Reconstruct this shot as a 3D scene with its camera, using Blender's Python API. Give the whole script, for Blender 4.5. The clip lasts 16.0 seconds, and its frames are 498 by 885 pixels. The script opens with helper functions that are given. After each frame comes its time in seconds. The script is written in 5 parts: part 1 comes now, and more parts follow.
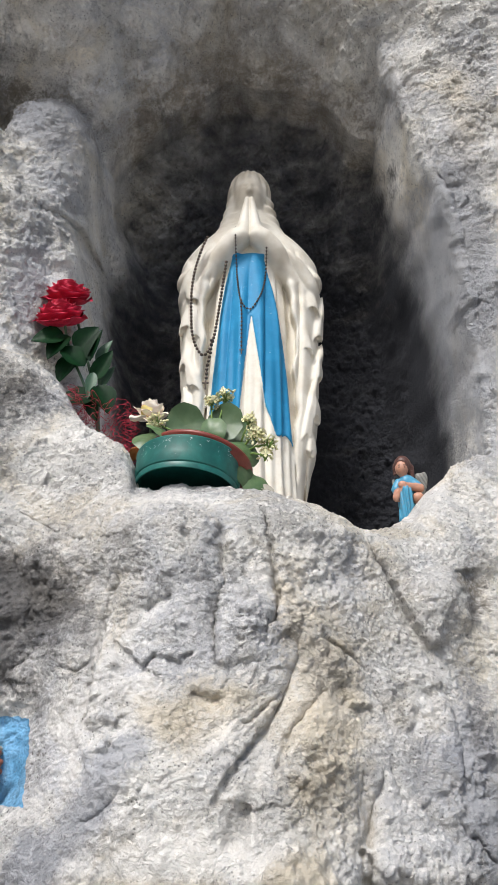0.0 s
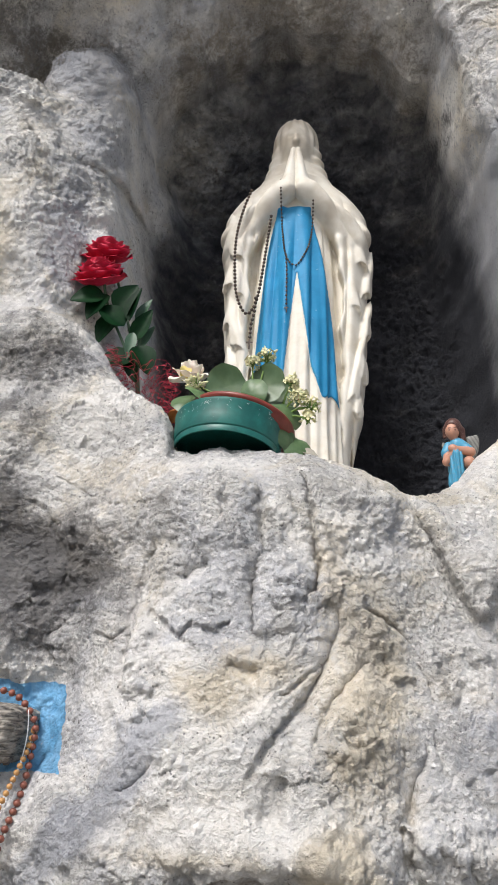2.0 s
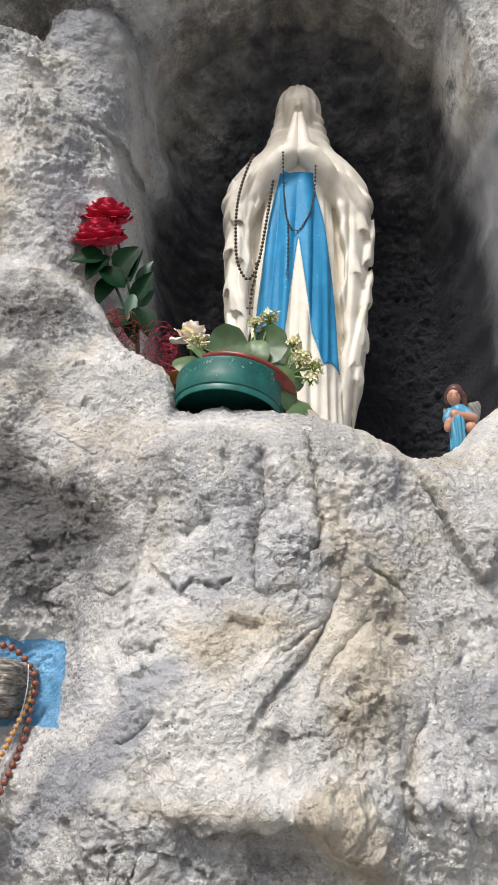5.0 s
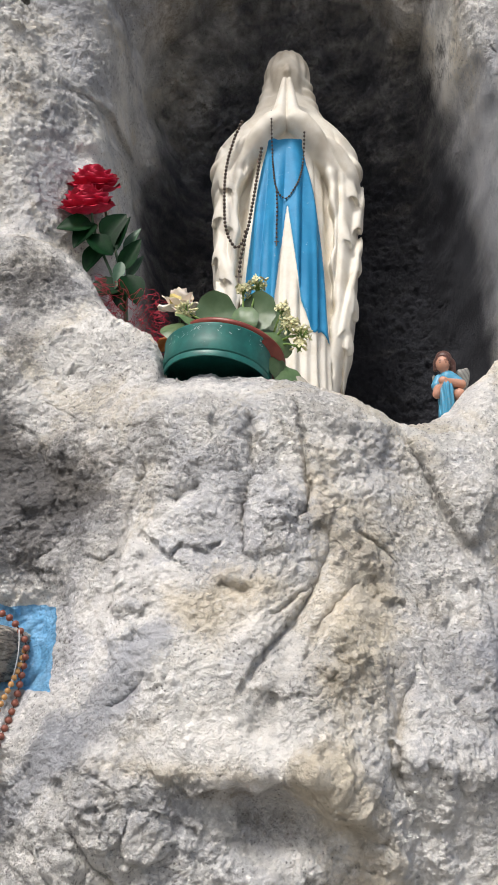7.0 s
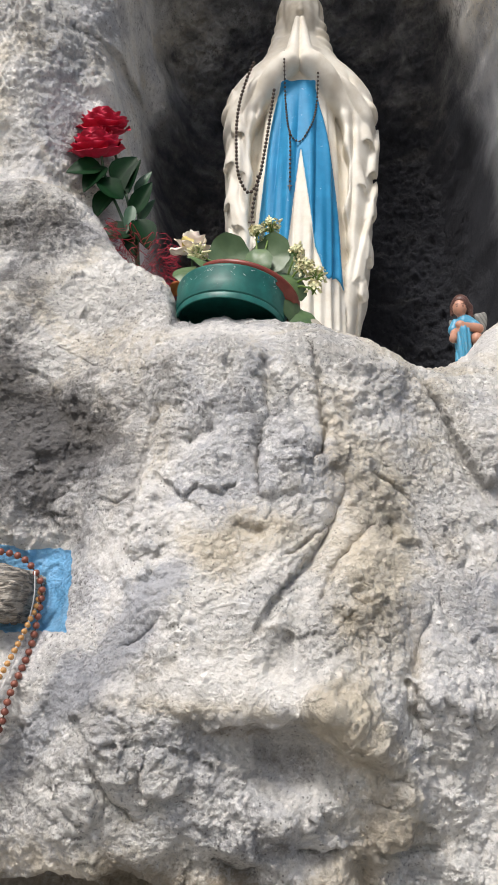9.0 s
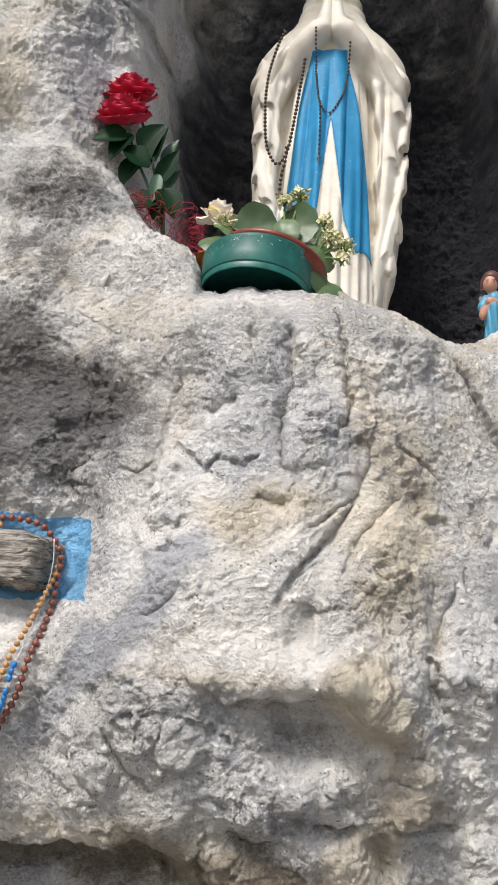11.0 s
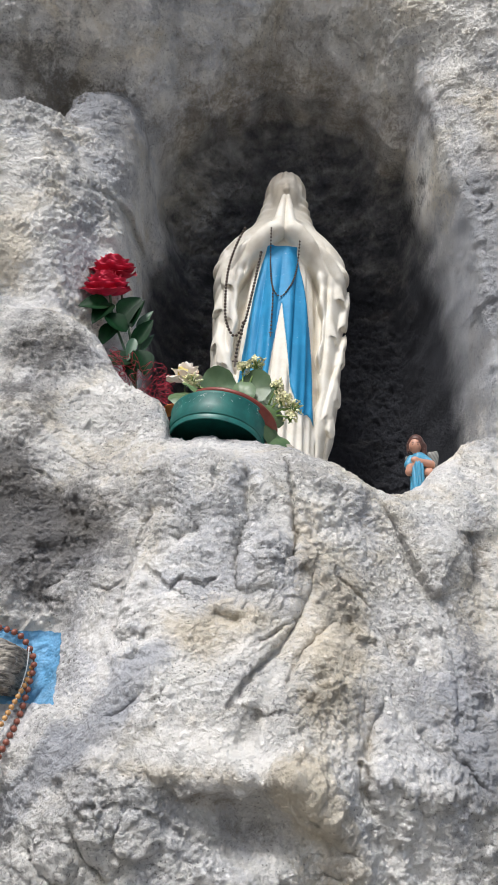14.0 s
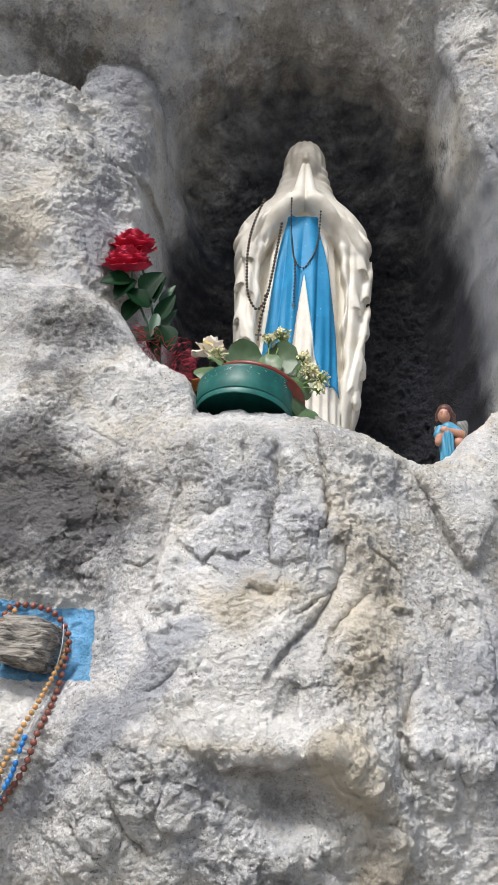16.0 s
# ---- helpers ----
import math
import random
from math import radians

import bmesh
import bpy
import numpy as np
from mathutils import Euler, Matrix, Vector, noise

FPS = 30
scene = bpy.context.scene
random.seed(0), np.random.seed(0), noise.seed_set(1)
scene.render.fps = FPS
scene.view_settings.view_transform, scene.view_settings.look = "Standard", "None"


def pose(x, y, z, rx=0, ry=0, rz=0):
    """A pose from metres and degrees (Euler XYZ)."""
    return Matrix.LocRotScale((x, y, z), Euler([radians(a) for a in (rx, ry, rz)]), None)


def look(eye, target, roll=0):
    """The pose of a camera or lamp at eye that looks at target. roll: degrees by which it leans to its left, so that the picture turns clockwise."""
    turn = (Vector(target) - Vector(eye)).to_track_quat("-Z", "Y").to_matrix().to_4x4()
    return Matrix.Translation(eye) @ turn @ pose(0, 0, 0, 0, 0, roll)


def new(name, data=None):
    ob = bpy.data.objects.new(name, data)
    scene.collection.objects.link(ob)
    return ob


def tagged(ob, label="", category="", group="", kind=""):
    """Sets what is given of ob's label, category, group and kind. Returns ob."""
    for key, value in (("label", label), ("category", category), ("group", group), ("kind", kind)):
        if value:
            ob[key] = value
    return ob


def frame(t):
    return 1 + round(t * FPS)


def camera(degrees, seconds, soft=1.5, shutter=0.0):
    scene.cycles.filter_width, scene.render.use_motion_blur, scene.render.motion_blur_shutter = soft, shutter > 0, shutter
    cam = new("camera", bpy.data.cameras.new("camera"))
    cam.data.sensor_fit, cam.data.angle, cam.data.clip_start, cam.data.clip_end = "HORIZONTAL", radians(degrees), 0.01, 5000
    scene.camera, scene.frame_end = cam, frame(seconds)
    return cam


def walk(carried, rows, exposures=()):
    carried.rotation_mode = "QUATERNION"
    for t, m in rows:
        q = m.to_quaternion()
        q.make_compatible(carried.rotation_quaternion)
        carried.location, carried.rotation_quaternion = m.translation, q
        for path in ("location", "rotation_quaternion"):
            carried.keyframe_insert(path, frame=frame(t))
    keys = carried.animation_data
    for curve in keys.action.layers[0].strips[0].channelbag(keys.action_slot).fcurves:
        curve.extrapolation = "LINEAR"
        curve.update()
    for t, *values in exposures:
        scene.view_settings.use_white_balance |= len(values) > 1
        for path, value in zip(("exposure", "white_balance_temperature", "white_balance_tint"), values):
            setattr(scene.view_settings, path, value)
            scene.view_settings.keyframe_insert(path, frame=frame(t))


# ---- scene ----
cam = camera(33.0, 16.0, 1.1)
METRES, EYE, TILT, LEAN, TURN = 0.68, 1.5, 22.0, 0.0, 0.0
ROWS = [
    (0.0, 0.0, 0.0, 0.0, 0.0, 0.0, -0.0),
    (0.5, 0.0911, 0.0426, -0.0312, 0.97, -1.37, 0.45),
    (1.0, 0.0836, 0.0618, -0.0154, 2.02, -2.24, 0.59),
    (1.5, 0.0618, 0.0661, -0.0, 2.97, -2.45, 0.44),
    (2.0, 0.0282, 0.0675, 0.009, 3.7, -2.84, 0.05),
    (2.5, 0.0339, 0.0812, -0.0262, 4.24, -3.37, -0.03),
    (3.0, -0.0003, 0.0878, -0.0277, 4.35, -3.92, -0.18),
    (3.5, -0.0438, 0.0866, -0.038, 4.22, -4.12, -0.31),
    (4.0, 0.005, 0.0737, -0.0278, 3.97, -3.88, -0.5),
    (6.5, 0.0087, 0.0831, -0.0711, 2.44, -4.81, -0.42),
    (7.0, 0.0165, 0.0733, -0.0624, 2.71, -5.59, -0.27),
    (7.5, -0.0011, 0.0834, -0.0896, 2.97, -6.42, -0.12),
    (8.0, -0.0037, 0.0858, -0.1008, 3.24, -7.15, -0.03),
    (8.5, -0.0018, 0.0855, -0.1017, 3.4, -7.73, 0.01),
    (9.0, 0.0101, 0.0858, -0.1051, 3.47, -8.11, 0.08),
    (11.5, -0.0058, 0.105, -0.1438, 5.38, -10.26, -1.15),
    (12.0, -0.0433, 0.068, -0.2083, 5.33, -11.77, -1.62),
    (12.5, -0.0104, -0.0308, -0.2505, 3.82, -9.52, -3.68),
    (13.0, -0.0394, -0.1261, -0.1741, 2.12, -2.14, -4.13),
    (13.5, -0.0362, -0.1501, -0.1784, 1.17, 1.59, -3.94),
    (14.0, -0.0329, -0.1575, -0.1685, 0.66, 1.86, -3.81),
    (14.5, -0.0422, -0.147, -0.1828, 0.77, 1.15, -3.41),
    (15.0, -0.052, -0.1325, -0.201, 1.16, 0.6, -2.97),
    (15.5, -0.0478, -0.137, -0.1875, 1.56, 0.29, -2.7),
    (16.0, -0.0593, -0.1368, -0.1805, 1.87, 0.29, -2.51),
]
walk(cam, [(t, pose(0, 0, EYE, TILT, LEAN, TURN) @ pose(METRES * x, METRES * y, METRES * z, 90 + pitch, roll, yaw)) for t, x, y, z, yaw, pitch, roll in ROWS],
     [(0.0, 0.0, 6280, 9), (3.0, 0.0, 6380, 10), (7.0, 0.0, 6480, 10), (12.5, 0.0, 6480, 10), (13.5, 0.0, 6200, 9), (16.0, 0.0, 6200, 9)])

# ---- world and light ----
world = bpy.data.worlds.new("overcast_sky")
scene.world = world
world.use_nodes = True
wn = world.node_tree.nodes
sky = wn.new("ShaderNodeTexSky")
sky.sky_type, sky.sun_disc = "NISHITA", False
sky.sun_elevation, sky.sun_rotation = radians(52), radians(206)
sky.air_density, sky.dust_density = 1.0, 4.0
world.node_tree.links.new(sky.outputs[0], wn["Background"].inputs[0])
wn["Background"].inputs[1].default_value = 0.145
sun = new("sun", bpy.data.lights.new("sun", "SUN"))
sun.data.energy, sun.data.angle, sun.data.color = 3.1, radians(15), (1.0, 0.97, 0.93)
sun.matrix_world = look((-1.4, -1.6, 6.1), (0.0, 1.3, 1.9))

# ---- materials ----


def material(name, rough=0.7, metal=0.0):
    m = bpy.data.materials.new(name)
    m.use_nodes = True
    b = m.node_tree.nodes["Principled BSDF"]
    b.inputs["Roughness"].default_value, b.inputs["Metallic"].default_value = rough, metal
    return m, m.node_tree.nodes, m.node_tree.links, b


def rgb(c):
    return (*c, 1.0)


def noise_node(n, l, scale, detail=5, rough=0.6, coord=None, distort=0.0):
    t = n.new("ShaderNodeTexNoise")
    t.inputs["Scale"].default_value, t.inputs["Detail"].default_value = scale, detail
    t.inputs["Roughness"].default_value, t.inputs["Distortion"].default_value = rough, distort
    if coord is not None:
        l.new(coord, t.inputs["Vector"])
    return t.outputs["Fac"]


def ramp(n, l, fac, lo, hi, a=0.0, b=1.0):
    r = n.new("ShaderNodeMapRange")
    r.interpolation_type = "SMOOTHSTEP"
    for i, v in zip((1, 2, 3, 4), (lo, hi, a, b)):
        r.inputs[i].default_value = v
    l.new(fac, r.inputs[0])
    return r.outputs[0]


def mix(n, l, fac, a, b, mode="MIX"):
    m = n.new("ShaderNodeMix")
    m.data_type, m.blend_type = "RGBA", mode
    for v, i in ((fac, 0), (a, 6), (b, 7)):
        if isinstance(v, (float, int)):
            m.inputs[i].default_value = v
        elif isinstance(v, tuple):
            m.inputs[i].default_value = rgb(v)
        else:
            l.new(v, m.inputs[i])
    return m.outputs[2]


def calc(n, l, op, a, b):
    m = n.new("ShaderNodeMath")
    m.operation = op
    for v, i in ((a, 0), (b, 1)):
        if isinstance(v, (float, int)):
            m.inputs[i].default_value = v
        else:
            l.new(v, m.inputs[i])
    return m.outputs[0]


def attr(n, name):
    a = n.new("ShaderNodeAttribute")
    a.attribute_name = name
    return a.outputs["Fac"]


def bump(n, l, b, height, strength, distance):
    p = n.new("ShaderNodeBump")
    p.inputs["Strength"].default_value, p.inputs["Distance"].default_value = strength, distance
    l.new(height, p.inputs["Height"])
    l.new(p.outputs[0], b.inputs["Normal"])


def place(n):
    return n.new("ShaderNodeTexCoord").outputs["Object"]


def plain(name, a, b, scale=60, rough=0.5, metal=0.0, bumpy=0.2, dist=0.001, soft=0.0, vary=0.0, gloss=0.5):
    """A surface of two close colours in a noise, with a fine relief."""
    m, n, l, s = material(name, rough, metal)
    co = place(n)
    fac = ramp(n, l, noise_node(n, l, scale, 5, 0.6, co), 0.35, 0.65)
    col = mix(n, l, fac, a, b)
    if vary:
        rnd = n.new("ShaderNodeObjectInfo").outputs["Random"]
        col = mix(n, l, calc(n, l, "MULTIPLY", rnd, vary), col, tuple(v * 0.35 for v in a))
    l.new(col, s.inputs["Base Color"])
    if soft:
        s.inputs["Subsurface Weight"].default_value = soft
        s.inputs["Subsurface Radius"].default_value = (0.01, 0.006, 0.004)
    s.inputs["Specular IOR Level"].default_value = gloss
    bump(n, l, s, noise_node(n, l, scale * 6, 4, 0.6, co), bumpy, dist)
    return m


def rock_material():
    m, n, l, s = material("weathered_limestone", 0.92)
    s.inputs["Specular IOR Level"].default_value = 0.25
    co = place(n)
    big = noise_node(n, l, 5, 6, 0.62, co, 0.4)
    mid = noise_node(n, l, 26, 8, 0.68, co, 0.3)
    knobs = noise_node(n, l, 125, 6, 0.66, co, 0.25)
    fine = noise_node(n, l, 330, 5, 0.68, co)
    grit = noise_node(n, l, 900, 3, 0.75, co)
    swell = ramp(n, l, noise_node(n, l, 8, 4, 0.6, co, 0.3), 0.36, 0.60, 0.25, 1.30)
    col = mix(n, l, ramp(n, l, big, 0.34, 0.62), (0.63, 0.615, 0.60), (0.83, 0.805, 0.755))
    tint = noise_node(n, l, 5.5, 5, 0.62, co, 0.8)
    col = mix(n, l, ramp(n, l, tint, 0.50, 0.64, 0, 0.62), col, (0.71, 0.635, 0.50))
    col = mix(n, l, ramp(n, l, tint, 0.48, 0.36, 0, 0.65), col, (0.52, 0.53, 0.565))
    col = mix(n, l, ramp(n, l, mid, 0.53, 0.70, 0, 0.40), col, (0.36, 0.35, 0.34))
    col = mix(n, l, ramp(n, l, mid, 0.47, 0.30, 0, 0.7), col, (0.88, 0.86, 0.815))
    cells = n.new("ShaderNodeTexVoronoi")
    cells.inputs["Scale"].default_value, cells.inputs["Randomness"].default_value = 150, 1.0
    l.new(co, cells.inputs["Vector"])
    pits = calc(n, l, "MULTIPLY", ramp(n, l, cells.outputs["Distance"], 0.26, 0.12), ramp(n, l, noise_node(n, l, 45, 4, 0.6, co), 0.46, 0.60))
    # lows and pits darker, tops paler, from the same noises as the relief
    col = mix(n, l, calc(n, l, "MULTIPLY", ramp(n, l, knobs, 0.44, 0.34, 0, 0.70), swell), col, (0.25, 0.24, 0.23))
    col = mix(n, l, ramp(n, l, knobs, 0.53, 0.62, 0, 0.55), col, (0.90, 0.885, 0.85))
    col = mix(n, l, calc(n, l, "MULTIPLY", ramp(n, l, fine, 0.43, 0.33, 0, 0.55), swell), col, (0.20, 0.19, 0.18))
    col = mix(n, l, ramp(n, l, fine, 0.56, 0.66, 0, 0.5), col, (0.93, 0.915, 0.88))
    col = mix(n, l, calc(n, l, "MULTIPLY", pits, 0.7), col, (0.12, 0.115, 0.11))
    # ochre, blue-grey, dark and pale weathering, each with a ragged edge; dark and niche layers also hold painted shade
    rag = calc(n, l, "ADD", calc(n, l, "MULTIPLY", calc(n, l, "SUBTRACT", mid, 0.5), 0.7), calc(n, l, "MULTIPLY", calc(n, l, "SUBTRACT", knobs, 0.5), 0.9))
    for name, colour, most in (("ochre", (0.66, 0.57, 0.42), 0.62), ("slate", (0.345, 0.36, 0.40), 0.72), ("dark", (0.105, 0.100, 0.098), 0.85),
                               ("pale", (0.86, 0.835, 0.785), 0.75), ("umber", (0.27, 0.225, 0.165), 0.75), ("niche_shade_coat", (0.046, 0.048, 0.057), 1.0)):
        v = calc(n, l, "ADD", attr(n, name), calc(n, l, "MULTIPLY", rag, 1.1 if name != "niche_shade_coat" else 0.30))
        lo, hi = (0.15, 0.66) if name != "niche_shade_coat" else (0.0, 1.0)
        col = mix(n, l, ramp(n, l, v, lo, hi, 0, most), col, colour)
    v = calc(n, l, "ADD", attr(n, "paint"), calc(n, l, "MULTIPLY", rag, 0.5))
    chip = calc(n, l, "MULTIPLY", ramp(n, l, v, 0.44, 0.56), ramp(n, l, fine, 0.30, 0.36))
    blue = mix(n, l, ramp(n, l, mid, 0.35, 0.65), (0.16, 0.42, 0.70), (0.26, 0.53, 0.80))
    col = mix(n, l, chip, col, blue)
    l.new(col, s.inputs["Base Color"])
    # relief in millimetres
    crisp = n.new("ShaderNodeTexNoise")
    crisp.noise_type = "RIDGED_MULTIFRACTAL"
    for key, value in (("Scale", 80), ("Detail", 5), ("Roughness", 0.6), ("Offset", 0.9), ("Gain", 1.6)):
        crisp.inputs[key].default_value = value
    l.new(co, crisp.inputs["Vector"])
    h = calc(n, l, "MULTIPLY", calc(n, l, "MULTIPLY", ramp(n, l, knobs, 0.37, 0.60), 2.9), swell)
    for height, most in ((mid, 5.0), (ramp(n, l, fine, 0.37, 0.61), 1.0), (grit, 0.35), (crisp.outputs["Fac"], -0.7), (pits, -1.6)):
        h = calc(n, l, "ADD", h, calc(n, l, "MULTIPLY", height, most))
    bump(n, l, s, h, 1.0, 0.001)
    return m


ROCK = rock_material()


def statue_material():
    m, n, l, s = material("painted_plaster", 0.62)
    co = place(n)
    grime = noise_node(n, l, 22, 6, 0.65, co)
    fine = noise_node(n, l, 120, 5, 0.6, co)
    white = mix(n, l, ramp(n, l, grime, 0.40, 0.72), (0.79, 0.75, 0.66), (0.68, 0.62, 0.51))
    white = mix(n, l, ramp(n, l, attr(n, "age_shade"), 0.15, 0.85, 0, 0.8), white, (0.45, 0.39, 0.30))
    blue = mix(n, l, ramp(n, l, grime, 0.40, 0.66), (0.010, 0.215, 0.43), (0.018, 0.265, 0.51))
    blue = mix(n, l, ramp(n, l, fine, 0.66, 0.74, 0, 0.6), blue, (0.45, 0.6, 0.75))
    edge = calc(n, l, "ADD", attr(n, "sash"), calc(n, l, "MULTIPLY", calc(n, l, "SUBTRACT", fine, 0.5), 0.004))
    col = mix(n, l, ramp(n, l, edge, 0.0008, -0.0008), white, blue)
    l.new(col, s.inputs["Base Color"])
    bump(n, l, s, fine, 0.12, 0.001)
    return m


def coloured(name, rough):
    m, n, l, s = material(name, rough)
    a = n.new("ShaderNodeAttribute")
    a.attribute_name = "colour"
    worn = mix(n, l, ramp(n, l, noise_node(n, l, 300, 4, 0.6, place(n)), 0.45, 0.7, 0, 0.35), a.outputs["Color"], (0.25, 0.2, 0.17))
    l.new(worn, s.inputs["Base Color"])
    return m


PLASTER = statue_material()
FIGURE = coloured("painted_figurine", 0.45)
POT_GREEN = plain("green_plastic", (0.006, 0.088, 0.074), (0.012, 0.135, 0.112), 40, 0.42, 0, 0.15, 0.0006)
POT_INNER = plain("red_brown_plastic", (0.24, 0.045, 0.028), (0.17, 0.028, 0.018), 40, 0.4, 0, 0.1, 0.0005)
SOIL = plain("potting_soil", (0.05, 0.035, 0.025), (0.02, 0.015, 0.01), 120, 0.95, 0, 0.8, 0.004)
SUCCULENT = plain("succulent_leaf", (0.075, 0.145, 0.055), (0.13, 0.205, 0.09), 35, 0.45, 0, 0.15, 0.0006, 0.1, 0.5)
BUD = plain("cream_petal", (0.80, 0.75, 0.48), (0.70, 0.68, 0.34), 150, 0.55, 0, 0.1, 0.0004, 0.1, 0.3)
BUDGREEN = plain("green_stalk", (0.20, 0.30, 0.06), (0.12, 0.22, 0.05), 90, 0.5, 0, 0.1, 0.0004)
PETAL = plain("red_cloth_petal", (0.50, 0.004, 0.034), (0.70, 0.012, 0.070), 50, 0.65, 0, 0.3, 0.0006, 0.05, 0.3)
ROSELEAF = plain("dark_green_cloth_leaf", (0.002, 0.020, 0.006), (0.005, 0.036, 0.009), 45, 0.5, 0, 0.25, 0.0008, 0.0, 0.5, 0.12)
PALELEAF = plain("grey_green_leaf", (0.07, 0.13, 0.08), (0.045, 0.10, 0.055), 45, 0.5, 0, 0.25, 0.0008)
STEM = plain("green_stem", (0.05, 0.11, 0.05), (0.08, 0.14, 0.08), 60, 0.5)
NET = plain("red_net", (0.42, 0.02, 0.05), (0.30, 0.01, 0.03), 60, 0.6)
CREAM = plain("cream_rose_petal", (0.85, 0.79, 0.68), (0.82, 0.70, 0.60), 40, 0.6, 0, 0.2, 0.0005, 0.1, 0.15)
DRYPETAL = plain("dry_orange_petal", (0.55, 0.16, 0.05), (0.62, 0.28, 0.08), 60, 0.6)
YELLOWED = plain("yellowed_petal", (0.62, 0.50, 0.16), (0.45, 0.38, 0.12), 60, 0.6)
DARKBEAD = plain("dark_wood_bead", (0.060, 0.040, 0.028), (0.10, 0.07, 0.05), 300, 0.35)
BROWNBEAD = plain("red_brown_bead", (0.19, 0.055, 0.035), (0.28, 0.10, 0.065), 250, 0.35, 0, 0.2, 0.0005, 0, 0.35)
ORANGEBEAD = plain("light_wood_bead", (0.52, 0.26, 0.08), (0.62, 0.36, 0.14), 250, 0.4, 0, 0.2, 0.0005, 0, 0.35)
BLUEBEAD = plain("blue_bead", (0.015, 0.17, 0.52), (0.03, 0.26, 0.66), 250, 0.3, 0, 0.1, 0.0004, 0, 0.3)
CORD = plain("white_cord", (0.72, 0.71, 0.70), (0.6, 0.6, 0.6), 300, 0.8)
CORDDARK = plain("dark_cord", (0.05, 0.035, 0.025), (0.08, 0.05, 0.04), 300, 0.7)
MEDAL = plain("silver_medal", (0.72, 0.72, 0.72), (0.55, 0.55, 0.55), 200, 0.35, 0.8)
BLUEPLASTIC = plain("blue_plastic", (0.02, 0.22, 0.60), (0.03, 0.26, 0.66), 200, 0.35)
LEAFDRY = plain("dry_grey_leaf", (0.40, 0.37, 0.30), (0.30, 0.28, 0.24), 60, 0.7)


def knob_material():
    m, n, l, s = material("weathered_grey_wood", 0.85)
    co = place(n)
    st = n.new("ShaderNodeMapping")
    st.inputs["Scale"].default_value = (0.25, 0.25, 1.6)
    l.new(co, st.inputs["Vector"])
    grain = noise_node(n, l, 120, 7, 0.65, st.outputs[0], 0.6)
    big = noise_node(n, l, 40, 4, 0.6, co)
    col = mix(n, l, ramp(n, l, grain, 0.32, 0.62), (0.065, 0.06, 0.055), (0.45, 0.41, 0.35))
    col = mix(n, l, ramp(n, l, big, 0.55, 0.75, 0, 0.6), col, (0.52, 0.50, 0.46))
    l.new(col, s.inputs["Base Color"])
    bump(n, l, s, grain, 1.0, 0.007)
    return m


KNOB = knob_material()
GROUND = plain("gravel_ground", (0.20, 0.19, 0.175), (0.30, 0.285, 0.26), 6, 0.95, 0, 0.8, 0.02)

# ---- mesh helpers ----


def mesh_of(name, verts, faces, mat, flat=False):
    me = bpy.data.meshes.new(name)
    me.from_pydata([tuple(map(float, v)) for v in verts], [], [tuple(map(int, f)) for f in faces])
    me.materials.append(mat)
    if not flat:
        me.shade_smooth()
    me.update()
    return me


def big_mesh(name, verts, quads, mat):
    """A mesh of many quads, from arrays."""
    me = bpy.data.meshes.new(name)
    n = len(quads)
    me.vertices.add(len(verts))
    me.vertices.foreach_set("co", np.asarray(verts, dtype=np.float32).ravel())
    me.loops.add(4 * n)
    me.loops.foreach_set("vertex_index", np.asarray(quads, dtype=np.int32).ravel())
    me.polygons.add(n)
    me.polygons.foreach_set("loop_start", np.arange(0, 4 * n, 4, dtype=np.int32))
    me.materials.append(mat)
    me.update(calc_edges=True)
    me.validate()
    me.shade_smooth()
    return me


def set_attr(me, name, values):
    a = me.attributes.new(name, "FLOAT", "POINT")
    a.data.foreach_set("value", np.asarray(values, dtype=np.float32).ravel())


def part(name, me, parent, m=None, label=""):
    ob = new(name, me)
    ob.parent = parent
    if m is not None:
        ob.matrix_local = m
    if label:
        ob["label"] = label
    return ob


def thing(name, at, label, category, group=""):
    ob = new(name)
    ob.empty_display_size = 0.02
    ob.location = at
    return tagged(ob, label, category, group)


def tube(points, radius, sides=6):
    """Verts and faces of a tube along points; radius a number or one for each point."""
    p = [Vector(q) for q in points]
    r = radius if isinstance(radius, (list, tuple)) else [radius] * len(p)
    verts, faces = [], []
    side = None
    for i, q in enumerate(p):
        d = (p[min(i + 1, len(p) - 1)] - p[max(i - 1, 0)]).normalized()
        if side is None:
            side = d.orthogonal().normalized()
        side = (side - d * side.dot(d)).normalized()
        up = d.cross(side)
        for k in range(sides):
            a = 2 * math.pi * k / sides
            verts.append(q + (side * math.cos(a) + up * math.sin(a)) * r[i])
    for i in range(len(p) - 1):
        for k in range(sides):
            a, b = i * sides + k, i * sides + (k + 1) % sides
            faces.append((a, b, b + sides, a + sides))
    faces.append(tuple(reversed(range(sides))))
    faces.append(tuple(range((len(p) - 1) * sides, len(p) * sides)))
    return verts, faces


def lathe(profile, sides=48):
    """Verts and faces of a turned shape from (radius, height) pairs; closed at the ends where the radius is 0."""
    verts, faces = [], []
    for r, z in profile:
        for k in range(sides):
            a = 2 * math.pi * k / sides
            verts.append((r * math.cos(a), r * math.sin(a), z))
    for i in range(len(profile) - 1):
        for k in range(sides):
            a, b = i * sides + k, i * sides + (k + 1) % sides
            faces.append((a, b, b + sides, a + sides))
    return verts, faces


